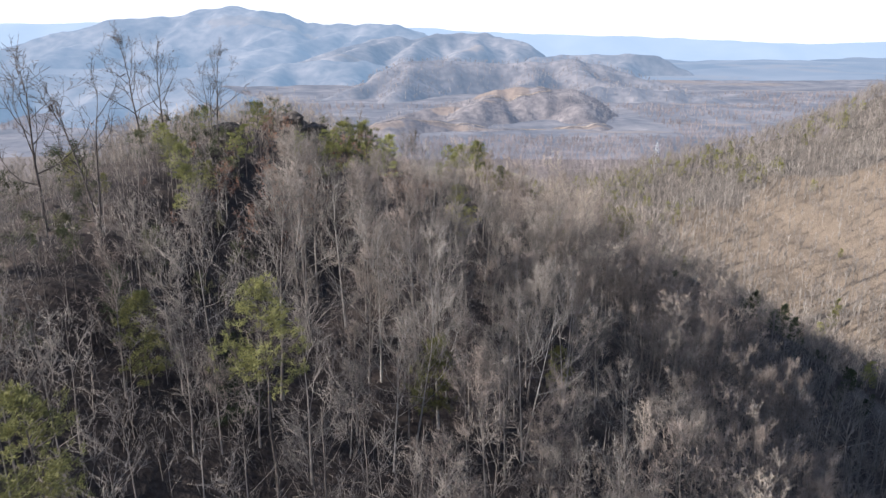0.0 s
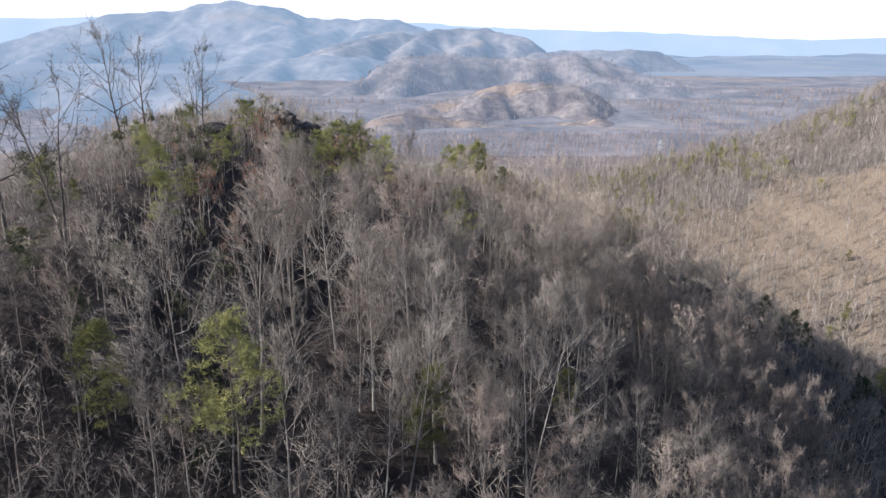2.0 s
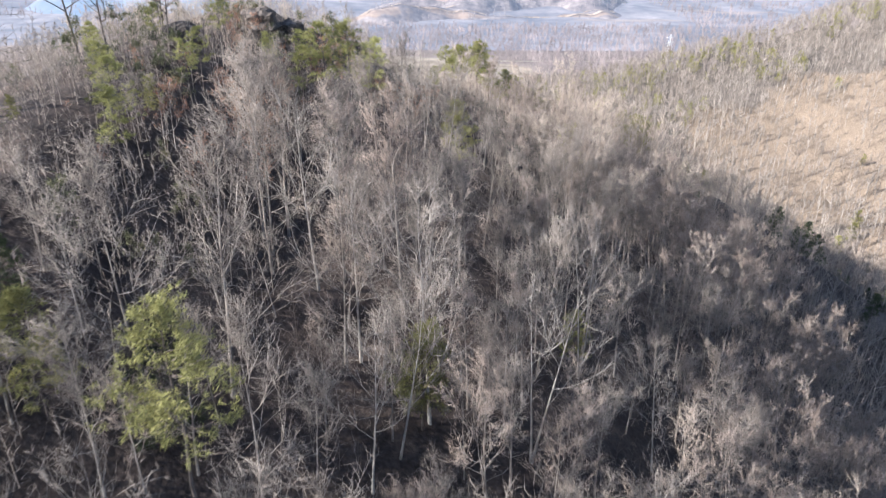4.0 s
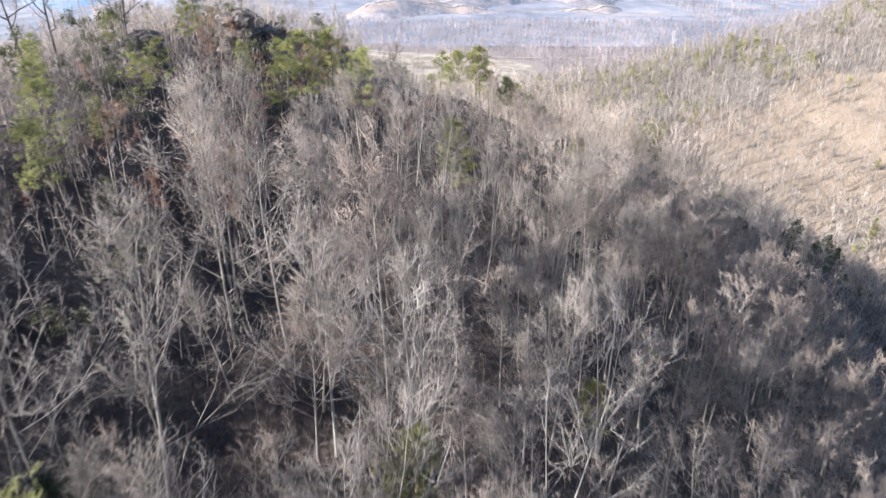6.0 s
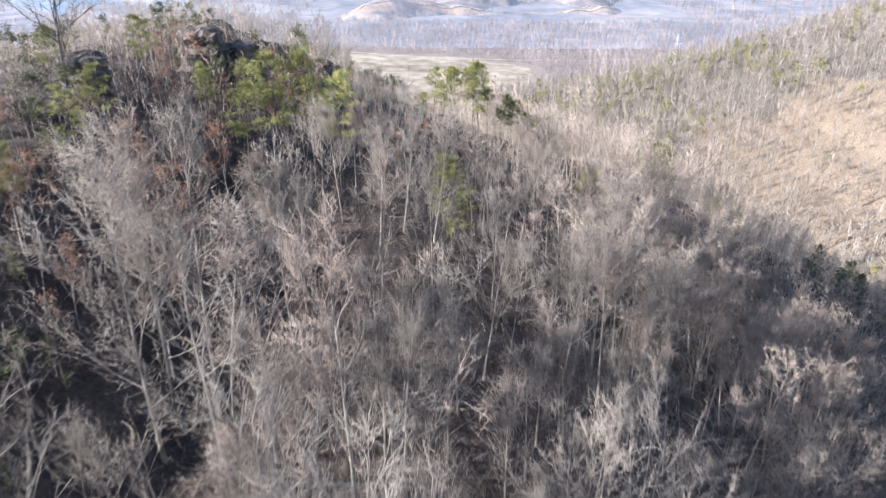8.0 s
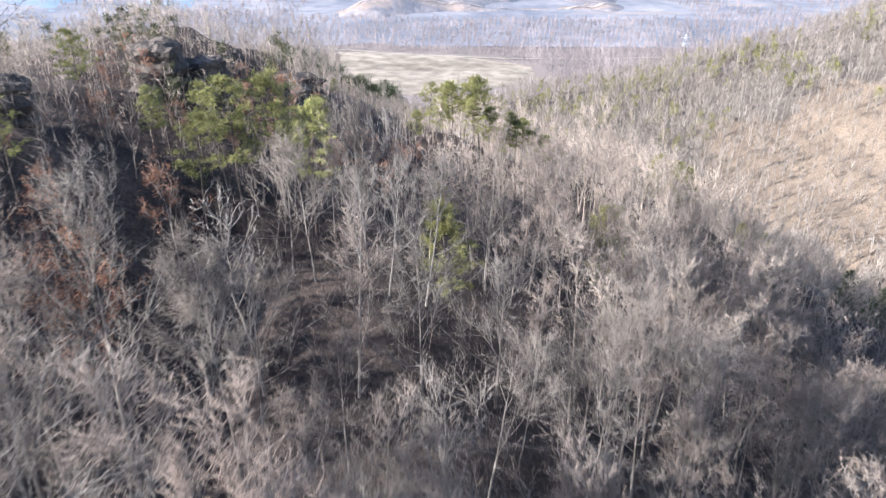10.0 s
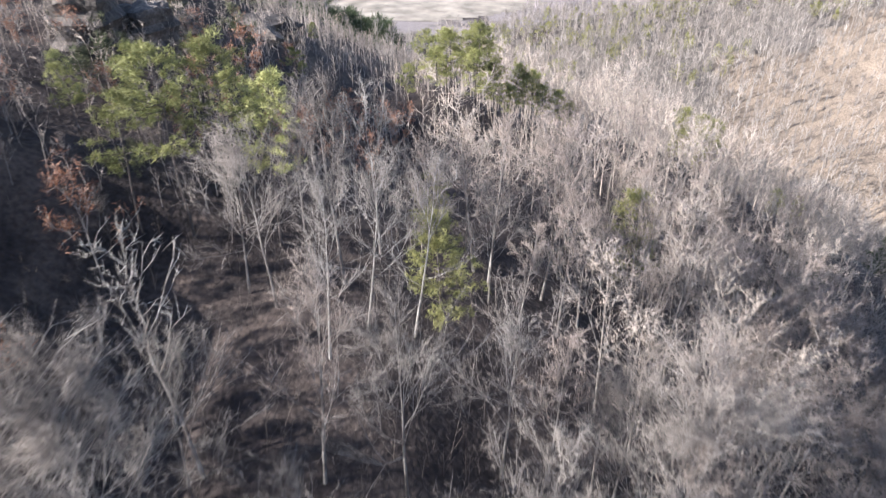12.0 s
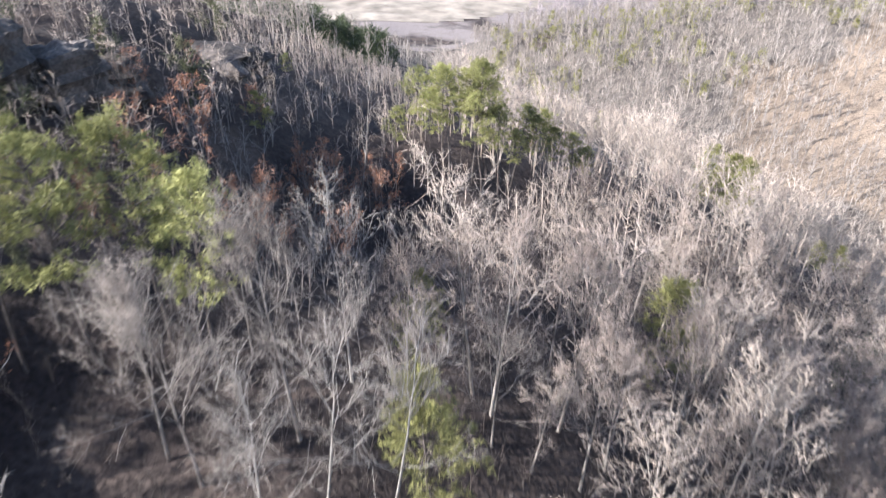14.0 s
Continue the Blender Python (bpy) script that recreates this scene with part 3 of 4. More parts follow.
for i, (x, y, top) in enumerate([(-28.2, 34.0, -22.0), (-14.2, 24.8, -18.0), (-22.5, 9.0, -18.0), (50, 177, -50.8), (49, 187, -52.0), (53, 184, -52.5), (46, 180, -52), (56, 190, -56), (25, 130, -37.5),
                                 (2.2, 105.5, -27.2), (1.0, 121, -31), (-2.1, 46, -31.5), (15.0, 63, -40.5), (-48, 70, -18), (-55, 75, -16), (-38, 84, -18.5), (63, 171, -61), (71, 177, -66)]):
    tall = top - float(land(x, y)) > 15
    own(tall_pine if tall else olive[i % 2], x, y, top + (2.5 if x > 40 else 0), 83 * i, h=22 if tall else 10, clear=6.0 if x > 40 else 2.0)
# some ravine conifers are added to darken its bottom in place of shade
for i, (x, y, top) in enumerate([(57.8, 146.5, -58.0), (109, 188, -86), (104, 184, -86), (99, 187, -81), (115, 191, -92), (117, 160, -95), (121, 165, -98), (94, 180, -80), (100, 172, -88), (106, 176, -92), (112, 170, -97), (118, 176, -98), (123, 158, -102), (110, 160, -96), (102, 162, -92), (128, 180, -104), (120, 184, -100), (116, 150, -99), (108, 150, -95), (126, 148, -104), (133, 162, -108),
                                 (112, 180, -94), (-34, 42, -22), (127, 170, -104), (90, 176, -79), (-20.5, 36, -27)]):
    own(hemlock[i % 2], x, y, top + (2.5 if x > 80 else 0), 37 * i, h=10, clear=6.0 if x > 80 else 2.2)

# ---- brown-leaved young trees ----
sapling = [make_leafy(240 + i, 7.0, "young oak still holding rust-brown leaves") for i in range(2)]
for i, (x, y, top) in enumerate([(-34.8, 80.4, -19), (-20.2, 138.3, -22.8), (-33, 98, -21), (-27, 90, -24), (-38, 68, -23), (-12, 128, -29), (-30, 75, -24.5),
                                 (-24, 132, -22), (-13, 148, -33), (-25, 84, -26), (-29, 87, -24), (-31, 94, -22), (-16, 128, -28), (-10, 147, -34), (-4, 146, -35), (-11, 151, -34), (-17, 134, -30), (-40, 128, -17), (-26, 106, -24), (-7, 135, -34), (-45, 76, -20), (-28, 145, -22),
                                 (-30, 123, -21.5), (-37, 132, -17.5), (-25, 126, -24), (-33, 150, -21), (-21, 128, -26), (-42, 140, -17), (-14, 137, -31), (-26, 155, -24), (-36, 116, -19), (-40, 104, -18.5), (-12, 143, -33), (-19, 152, -28), (-44, 95, -17.5), (-6, 150, -35.5), (-3, 152, -36), (-23, 122, -24)]):
    own(sapling[i % 2], x, y, top, 71 * i, h=7, clear=1.5)

# ---- the crowd of bare trees ----
def scatter(x0, x1, y0, y1, step, rng, keep=None):
    gx, gy = np.meshgrid(np.arange(x0, x1, step), np.arange(y0, y1, step * 0.87))
    gx = gx + (np.arange(gx.shape[0]) % 2)[:, None] * step / 2
    p = np.stack([gx.ravel(), gy.ravel()], -1) + rng.uniform(-0.42, 0.42, (gx.size, 2)) * step
    if keep is not None:
        p = p[keep(p[:, 0], p[:, 1])]
    return p


def free(p):
    t = np.array(taken)
    d = np.hypot(p[:, None, 0] - t[None, :, 0], p[:, None, 1] - t[None, :, 1])
    return p[(d > t[None, :, 2]).all(1)]


def tallness(x, y):
    """Trees stay low on the dry crest and in the rocky hollow."""
    x, y = np.asarray(x, float), np.asarray(y, float)
    s = np.interp(x, (-60, -40, -28, -13), (0.34, 0.5, 0.9, 1.0))
    # unseen trees on the left crest, full height to shade the slope
    s = np.where((y < 38) & (x < -28), 1.0, s)
    s = np.where((y > 80) & (y < 180), np.interp(x, (-30, -24, -13), (0.32, 0.4, 1.0)), s)
    s = np.where((y > 126) & (y < 175) & (x < 26), np.minimum(s, np.where(x > 2, 0.66, 0.5)), s)
    s = np.where((y > 136) & (y < 156) & (x > -3) & (x < 13), np.minimum(s, 0.26), s)
    return np.where((y > 124) & (y < 235) & (x < 1) & (x > -24), np.minimum(s, 0.3), s)


def open_wood(x, y):
    """The dim hollow under the crest holds few trees."""
    dim = (x < -14) & (x > -34) & (y > 48) & (y <= 68) | (x < np.where(y < 100, -13, -9)) & (x > -34) & (y > 68) & (y < 114) | (x < -4) & (x > -21) & (y > 112) & (y < 150) | (x < 9) & (x > -16) & (y > 86) & (y < 109)
    thin = (x < -3) & (x > -60) & (y < 70) & ((y > 42) | (np.sin(x * 7.7 + y * 31.1) > 0.45))
    luck = np.sin(x * 12.9 + y * 78.2)
    thin = thin | (wob(x, y, 26, 3.0) < np.where((x < 15) & (y > 76) & (y < 114), 0.5, np.where(x < -3, -0.05, -0.3))) & (x < 26) & (y > 30) & (y < 113)
    return ~dim & (~thin | (luck > np.where((x < -11) & (y > 45) & (y < 74), 0.9, np.where((x < -3) & (y < 74), 0.4, 0.2)))) | (luck > 0.88)


def near_stretch(x, y):
    return (x > -32) & (x < 66) & (y > 26) & (y < 152) & ((y < 124) | (x > 3))


def make_plain_tree(seed, h, mat, label, **kw):
    """A leafless tree with all its limbs in one part, for the lower slope."""
    t, l, w = bare_tree_rods(np.random.default_rng(seed), h, sides=4, steps=3, **kw)
    e = new("brushy_tree")
    part("trunk", rod_mesh("trunk", t, M_BARK), e)
    tagged(part("branchwork", rod_mesh("branchwork", join_rods(*l), M_BARK), e), kind="stuff")
    tagged(part("crown", rod_mesh("crown", w, mat), e, "fine bare twigs"), kind="stuff")
    return tagged(e, label, "tree", "trees on the lower flank")


brushy = [make_plain_tree(260 + i, 17.0, (M_TWIG_WARM, M_SUNLIT_TWIG, M_SUNLIT_TWIG)[i % 3], "brushy tan leafless tree crowded on the flank of the spur", limbs=13, branches=6, twigs=11, twig_r=0.026, twig_len=1.4, stout=1.05,
                          wide=0.37 + 0.03 * (i % 3), first=0.2 + 0.06 * (i % 3), crook=0.15) for i in range(7)]
spots = free(scatter(-95, 150, -18, 235, 5.2, rng, lambda x, y: (land(x, y) > -134) & open_wood(x, y)))
crowd = [p for p in spots if near_stretch(*p)]
for i, (x, y) in enumerate(crowd):
    size = (0.48 + 0.5 * rng.beta(2, 2)) * float(tallness(x, y))
    if x > 4 and y > 84:
        size *= 1.2
    lean = (rng.normal(0, 3), rng.normal(2, 3))
    # crown colour carries the light: sunlit tan on the flank, darker lower down
    if x > (10 if y > 98 else 22) + 8 * np.sin(0.3 * y) or y > 122:
        put(brushy[3 * rng.integers(3) if x > 32 and y < 130 else rng.integers(7)], used, placed(x, y, rng.uniform(0, 360), size, lean))
        continue
    kind = rng.choice(3, p=[0.46, 0.42, 0.12])
    pattern = (grey, warm, pale)[kind][rng.integers((6, 4, 4)[kind])]
    put(pattern, used, placed(x, y, rng.uniform(0, 360), size, lean))


def forest(name, points, models, sizes, mat, label, category="woods", lean=0.05, low=True, height=None):
    """One object of many plants: models are pairs of vertices and triangles."""
    vs, fs, base = [], [], 0
    z = (height or land)(points[:, 0], points[:, 1])
    r = np.random.default_rng(len(points))
    for (x, y), h in zip(points, z):
        v, f = models[r.integers(len(models))]
        a, s = r.uniform(0, 6.283), r.uniform(*sizes) * (float(tallness(x, y)) if y < 235 and low else 1.0)
        c, sn = math.cos(a) * s, math.sin(a) * s
        w = v @ np.array([[c, sn, 0], [-sn, c, 0], [0, 0, s]])
        w[:, :2] += w[:, 2:3] * r.normal(0, lean, 2)
        vs.append(w + (x, y, h))
        fs.append(f + base)
        base += len(v)
    return tagged(new(name, raw_mesh(name, np.concatenate(vs), np.concatenate(fs), mat)), label, category, kind="stuff")


def model(seed, h, **kw):
    t, l, w = bare_tree_rods(np.random.default_rng(seed), h, **kw)
    return join_rods(t, *l, w).build()


rest = free(scatter(-95, 150, -18, 235, 4.7, rng, lambda x, y: (land(x, y) > -134) & (y > 4) & ~near_stretch(x, y) & open_wood(x, y) & (np.abs(x) < 0.68 * (y + 24) + 22)))
dist = np.hypot(rest[:, 0], np.maximum(0, np.maximum(-24 - rest[:, 1], rest[:, 1] - 78)))
mid_m = [model(300 + i, 17.0, limbs=10, branches=4, twigs=7, wide=0.36, first=0.3 + 0.04 * i, sides=4, twig_r=0.028, twig_len=1.5, steps=2) for i in range(5)]
far_m = [far_tree(320 + i, 16.0, 9, 11, 0.05, 1.6, 0.3 + 0.02 * i, 0.3 + 0.04 * i) for i in range(6)]
# the outer flank takes the twig colour that carries sunlight
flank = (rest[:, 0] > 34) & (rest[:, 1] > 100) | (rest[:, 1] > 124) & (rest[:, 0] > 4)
flank_m = [model(310 + i, 16.0, limbs=11, branches=5, twigs=9, wide=0.36, first=0.22 + 0.05 * i, sides=4, twig_r=0.028, twig_len=1.5, steps=2) for i in range(4)]
forest("flank_woods", rest[flank & (dist < 75)], flank_m, (0.6, 0.95), M_SUNLIT_TWIG, "brushy light tan leafless trees on the flank of the spur")
# ravine woods take the darker twigs in place of shade
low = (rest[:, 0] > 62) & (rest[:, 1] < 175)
forest("outer_flank_woods", rest[flank & ~low & (dist >= 75)], far_m, (0.6, 0.95), M_SUNLIT_TWIG, "light tan leafless trees on the back of the flank")
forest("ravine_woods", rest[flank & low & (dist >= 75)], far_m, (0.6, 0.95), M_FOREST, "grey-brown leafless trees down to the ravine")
rest, dist = rest[~flank], dist[~flank]
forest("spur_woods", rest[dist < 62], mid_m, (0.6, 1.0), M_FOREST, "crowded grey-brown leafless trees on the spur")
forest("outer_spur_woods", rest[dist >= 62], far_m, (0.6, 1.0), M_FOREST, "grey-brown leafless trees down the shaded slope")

sapling_m = [far_tree(380 + i, 6.0, 7, 6, 0.022, 1.1, 0.3, 0.2, 46) for i in range(5)]
knoll_spots = free(scatter(-9, 26, 146, 178, 3.0, rng, lambda x, y: (x > -9 + 0.25 * (y - 146)) & (x < 12 + 0.5 * (y - 146)) & ((x > 11) | (y > 152))))
forest("knoll_saplings", knoll_spots, sapling_m, (0.6, 1.2), M_SUNLIT_TWIG, "thin pale leafless saplings around the knoll", low=False)

hollow_spots = free(scatter(-23, -1, 114, 153, 2.5, rng))
forest("hollow_saplings", hollow_spots, sapling_m, (0.55, 1.15), M_FOREST, "slender grey saplings in the shaded hollow", low=False, lean=0.1)

end_spots = free(scatter(-26, 2, 153, 236, 3.3, rng))
forest("ridge_end_saplings", end_spots, sapling_m, (0.5, 1.0), M_SUNLIT_TWIG, "thin pale leafless saplings running down the end of the ridge", low=False, lean=0.12)

# brush under the trees
brush_m = [model(340 + i, 4.5, limbs=5, branches=1, twigs=5, wide=0.5, first=0.08, sides=3, twig_r=0.02, twig_len=2.4, steps=2) for i in range(4)]
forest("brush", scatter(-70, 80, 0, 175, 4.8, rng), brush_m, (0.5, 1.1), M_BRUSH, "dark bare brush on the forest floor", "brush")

# extra dark brush, added to hide the hollow's sunlit floor as shade would
forest("hollow_brush", scatter(-28, 8, 82, 113, 2.5, rng), brush_m, (0.4, 0.9), M_BRUSH, "tangled brush covering the hollow, dark in place of shade", "brush", low=False, lean=0.15)

scrub_m = [model(350 + i, 6.0, limbs=5, branches=2, twigs=5, wide=0.42, first=0.12, sides=3, twig_r=0.03, twig_len=2.4, steps=1) for i in range(4)]
scrub = free(scatter(-90, -18, 25, 182, 3.1, rng, lambda x, y: (x < -22 + 8 * wob(x, y, 30, 5.0)) & ~((x > -34) & (y > 68) & (y < 112))))
forest("crest_scrub", scrub[scrub[:, 1] < 112], scrub_m, (0.6, 1.15), M_FOREST, "low grey-brown scrub along the dry ridge crest", "scrub", low=False)
forest("rocky_crest_scrub", scrub[scrub[:, 1] >= 112], scrub_m, (0.6, 1.15), M_SUNLIT_TWIG, "low pale scrub among the rocks of the crest", "scrub", low=False)

def laurel_model(seed, h):
    r = np.random.default_rng(seed)
    t, l, w = bare_tree_rods(r, h, limbs=7, branches=3, twigs=2, wide=0.5, first=0.1, sides=3, steps=1)
    ends = np.concatenate([np.concatenate(w.b), np.concatenate(w.a)])
    v, f = needles(r, ends, unit(r.normal(0, 1, ends.shape)), 0.6, 6)
    return v, f


laurel = scatter(-62, -24, 30, 180, 4.4, rng, lambda x, y: (wob(x, y, 22, 7.0) > 0.25) & ~((x > -34) & (y > 68) & (y < 112)))
forest("crest_laurel", free(laurel), [laurel_model(440 + i, 5.0) for i in range(3)], (0.6, 1.25), M_LAUREL, "dark evergreen laurel thicket along the crest", "shrubs", low=False)

# the slope across the ravine
slope_m = [far_tree(360 + i, 12.5, 5, 5, 0.085, 1.8, 0.26, 0.45, 58) for i in range(6)]
across = scatter(20, 360, 170, 500, 4.3, rng, lambda x, y: (x > 95 - 0.35 * (y - 235)) & (y > 235 - 0.5 * (x - 95)) & (x < 0.68 * (y + 20) + 12))
# an open tan clearing lies in the midst of grey woods
clearing = ((across[:, 0] - 215) / 88) ** 2 + ((across[:, 1] - 318) / 76) ** 2 + 0.5 * wob(across[:, 0], across[:, 1], 45, 8.0) + 0.3 * wob(across[:, 0], across[:, 1], 17, 9.0)
odd = np.sin(across[:, 0] * 12.9 + across[:, 1] * 78.2) > 0
round_m = [far_tree(375 + i, 10.5, 6, 7, 0.075, 1.6, 0.34, 0.3, 36) for i in range(5)]
forest("hillside_scrub", across[(clearing < 0.75) & odd], slope_m, (0.3, 0.8), M_SLOPE, "thin pale scrub on the open tan hillside", "scrub", lean=0.03)
forest("hillside_woods", across[((clearing >= 0.75) & (clearing < 1.6)) | ((clearing < 0.75) & ~odd & (clearing > 0.5))], slope_m, (0.6, 1.15), M_SLOPE, "thin sunlit leafless trees round the hillside clearing", lean=0.04)
forest("grey_hillside_woods", across[(clearing >= 1.6) & odd], slope_m, (0.7, 1.25), M_FOREST, "grey leafless trees on the hillside across the ravine", lean=0.04)
forest("round_hillside_woods", across[(clearing >= 1.6) & ~odd], round_m, (0.6, 1.2), M_SLOPE, "round-crowned leafless trees on the hillside across the ravine", lean=0.04)
big_m = [far_tree(370 + i, 15.0, 7, 8, 0.07, 1.9, 0.32, 0.35, 40) for i in range(4)]
forest("tall_hillside_trees", scatter(40, 350, 190, 490, 14.0, rng, lambda x, y: (x > 100 - 0.35 * (y - 235)) & (y > 240 - 0.5 * (x - 95)) & (x < 0.66 * (y + 20))), big_m, (0.7, 1.1), M_FOREST, "taller spreading trees scattered over the hillside", lean=0.03)


def conifer_model(seed, h):
    t, l, v, f = pine_rods(np.random.default_rng(seed), h, crown=0.92, whorls=5, per=5, reach=0.36, tufts=4, count=4, tuft=1.5, flat=0.3)
    return v, f


ever = scatter(30, 330, 250, 480, 9.5, rng, lambda x, y: (wob(x, y, 70, 3.0) + 0.012 * (y - 400) - 0.004 * (x - 150) > 0.25) & (x < 0.66 * (y + 20)) & (x > 95 - 0.35 * (y - 235)))
forest("hillside_pines", ever, [conifer_model(430 + i, 8.0) for i in range(3)], (0.45, 0.95), M_OLIVE, "olive-green pines scattered over the hillside")
for i, (x, y, top) in enumerate([(213, 470, -52), (236, 440, -44), (120, 459, -88), (128, 452, -90), (104, 462, -94), (157, 242, -100), (163, 250, -101), (150, 236, -103), (190, 300, -98)]):
    own(olive[i % 2], x, y, min(top, float(land(x, y)) + 9), 59 * i, h=10, clear=3.0)

forest("ridge_foot_conifers", scatter(-50, -12, 248, 300, 5.5, rng), [conifer_model(450 + i, 9.0) for i in range(2)], (0.5, 0.95), M_HEMLOCK, "dark green conifers below the end of the ridge", low=False)

# ---- rocks on the ridge ----
def rock(name, x, y, top, size, seed, label, turn=0.0, ledges=3):
    """A weathered sandstone block: stacked, notched beds."""
    bm = bmesh.new()
    bmesh.ops.create_cube(bm, size=2.0)
    bmesh.ops.subdivide_edges(bm, edges=bm.edges[:], cuts=9, use_grid_fill=True)
    r = random.Random(seed)
    shift = Vector((r.uniform(0, 90), r.uniform(0, 90), r.uniform(0, 90)))
    for v in bm.verts:
        p = v.co.copy()
        n = p.normalized()
        q = p.lerp(n * 1.25, 0.45)
        bed = 0.10 * math.sin((q.z + 0.2 * noise.noise(q * 1.5 + shift)) * 3.1 * ledges)
        q = q * (1 + 0.22 * noise.noise(q * 1.1 + shift) + 0.10 * noise.noise(q * 3.3 + shift))
        q.x, q.y = q.x * (1 + bed), q.y * (1 + bed)
        v.co = Vector((q.x * size[0], q.y * size[1], q.z * size[2]))
    me = bpy.data.meshes.new(name)
    bm.to_mesh(me)
    bm.free()
    me.materials.append(M_ROCK)
    ob = new(name, me)
    ob.matrix_basis = pose(x, y, top - size[2], 0, 0, turn)
    return tagged(ob, label, "rock", "rocks on the ridge")


rock("boulder", -36.8, 136.0, -16.9, (3.0, 3.0, 4.0), 1, "dark sandstone boulder standing above the brush")
rock("boulder", -44.2, 113.0, -16.6, (2.6, 2.4, 2.8), 2, "dark sandstone boulder beside the crest trees", 30)
rock("cliff", -30.0, 166.0, -27.6, (8.5, 4.0, 4.4), 3, "long overhanging sandstone ledge on the ridge edge", -12, 4)
rock("cliff", -33.0, 147.0, -22.5, (4.5, 3.0, 4.0), 4, "weathered grey rock face among pines", 15, 4)
rock("boulder", -32.0, 140.0, -19.5, (2.8, 2.2, 3.2), 5, "grey lichen-covered boulder beside the ledge", 60)
rock("cliff", -38.5, 152.0, -23.0, (4.0, 3.0, 3.4), 6, "dark layered sandstone ledge below the crest", 70, 4)

# ---- field, road and steel tower in the valley ----
fx, fy = np.arange(-260, 130, 6.0), np.arange(560, 800, 6.0)
fv, ff = sheet(fx, fy, lambda x, y: land(x, y) + 0.25)
inside = in_field(fv[:, 0], fv[:, 1])
ff = ff[inside[ff].all(1)]
field = tagged(new("field", raw_mesh("field", fv, ff, M_FIELD)), "pale straw-coloured open field on the valley floor", "field", kind="structure")


def ribbon(name, line, width, mat, label, lift=0.5, height=land):
    line = np.array(line, float)
    t = np.linspace(0, len(line) - 1, 12 * len(line))
    x, y = np.interp(t, range(len(line)), line[:, 0]), np.interp(t, range(len(line)), line[:, 1])
    dx, dy = np.gradient(x), np.gradient(y)
    n = np.hypot(dx, dy)
    ox, oy = -dy / n * width / 2, dx / n * width / 2
    a, b = np.c_[x + ox, y + oy, height(x + ox, y + oy) + lift], np.c_[x - ox, y - oy, height(x - ox, y - oy) + lift]
    v = np.concatenate([a, b])
    k, i = len(t), np.arange(len(t) - 1)
    return tagged(new(name, raw_mesh(name, v, np.stack([i, i + k, i + k + 1, i + 1], -1), mat)), label, "road", kind="structure")


ribbon("road", [(-330, 870), (-190, 800), (-130, 772), (-52, 748), (49, 734), (130, 728), (260, 740)], 4.5, M_ROAD, "pale gravel road along the far edge of the field")
ribbon("road", [(-128, 775), (-136, 820), (-160, 868), (-190, 905), (-260, 960)], 6, M_ROAD, "pale side road climbing away from the field", 0.8)


def tower(x, y, top, h):
    """A four-legged lattice mast with two pairs of arms."""
    e = new("lattice_tower")
    e.matrix_basis = pose(x, y, top - h, 0, 0, 20)
    def corner(k, z):
        w = 2.4 * (1 - z / h) + 0.35
        return np.array([w * (1, 1, -1, -1)[k % 4], w * (1, -1, -1, 1)[k % 4], z])
    for k in range(4):
        r = Rods()
        r.line([corner(k, 0), corner(k, h * 0.5), corner(k, h)], [0.14, 0.11, 0.09], 4)
        part("leg", rod_mesh("leg", r, M_STEEL), e)
        for z in range(6):
            r = Rods()
            r.line([corner(k, h * z / 6), corner(k + 1, h * (z + 1) / 6)], [0.06, 0.06], 4)
            part("brace", rod_mesh("brace", r, M_STEEL), e)
    for z in (0.78, 0.92):
        r = Rods()
        r.line([(-3.6, 0, h * z), (3.6, 0, h * z)], [0.09, 0.09], 4)
        part("crossarm", rod_mesh("crossarm", r, M_STEEL), e)
    return tagged(e, "pale steel lattice power tower behind the wooded ridge", "tower")


tower(152, 487, -73.5, 26)

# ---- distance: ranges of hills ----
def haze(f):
    """Haze given as surface glow: the share of lit air, and its colour: blue over the middle distance, pale along the
    horizon.
    """
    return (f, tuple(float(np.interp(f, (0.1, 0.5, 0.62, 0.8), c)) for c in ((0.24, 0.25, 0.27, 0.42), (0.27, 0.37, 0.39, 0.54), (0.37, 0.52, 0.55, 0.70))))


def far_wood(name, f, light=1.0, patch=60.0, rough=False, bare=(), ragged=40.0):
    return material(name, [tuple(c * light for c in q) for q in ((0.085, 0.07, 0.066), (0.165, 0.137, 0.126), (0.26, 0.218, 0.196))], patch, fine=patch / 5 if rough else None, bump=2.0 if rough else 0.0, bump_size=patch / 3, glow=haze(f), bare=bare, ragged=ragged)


LATTICE = np.random.default_rng(11).random((64, 64))


def value_noise(x, y):
    ix, iy = np.floor(x).astype(int), np.floor(y).astype(int)
    fx, fy = x - ix, y - iy
    fx, fy = fx * fx * (3 - 2 * fx), fy * fy * (3 - 2 * fy)
    a, b = LATTICE[iy % 64, ix % 64], LATTICE[iy % 64, (ix + 1) % 64]
    c, d = LATTICE[(iy + 1) % 64, ix % 64], LATTICE[(iy + 1) % 64, (ix + 1) % 64]
    return (a * (1 - fx) + b * fx) * (1 - fy) + (c * (1 - fx) + d * fx) * fy


def gullies(x, y, size, seed):
    """0 on the ribs, up to about 1 in the gullies between them."""
    out, amp, k = 0.0, 1.0, 1.0 / size
    for o in range(4):
        out = out + amp * np.abs(2 * value_noise(x * k + 17.3 * seed + 5.1 * o, y * k * 0.5 + 9.7 * seed) - 1)
        amp, k = amp * 0.48, k * 2.1
    return out / 1.3


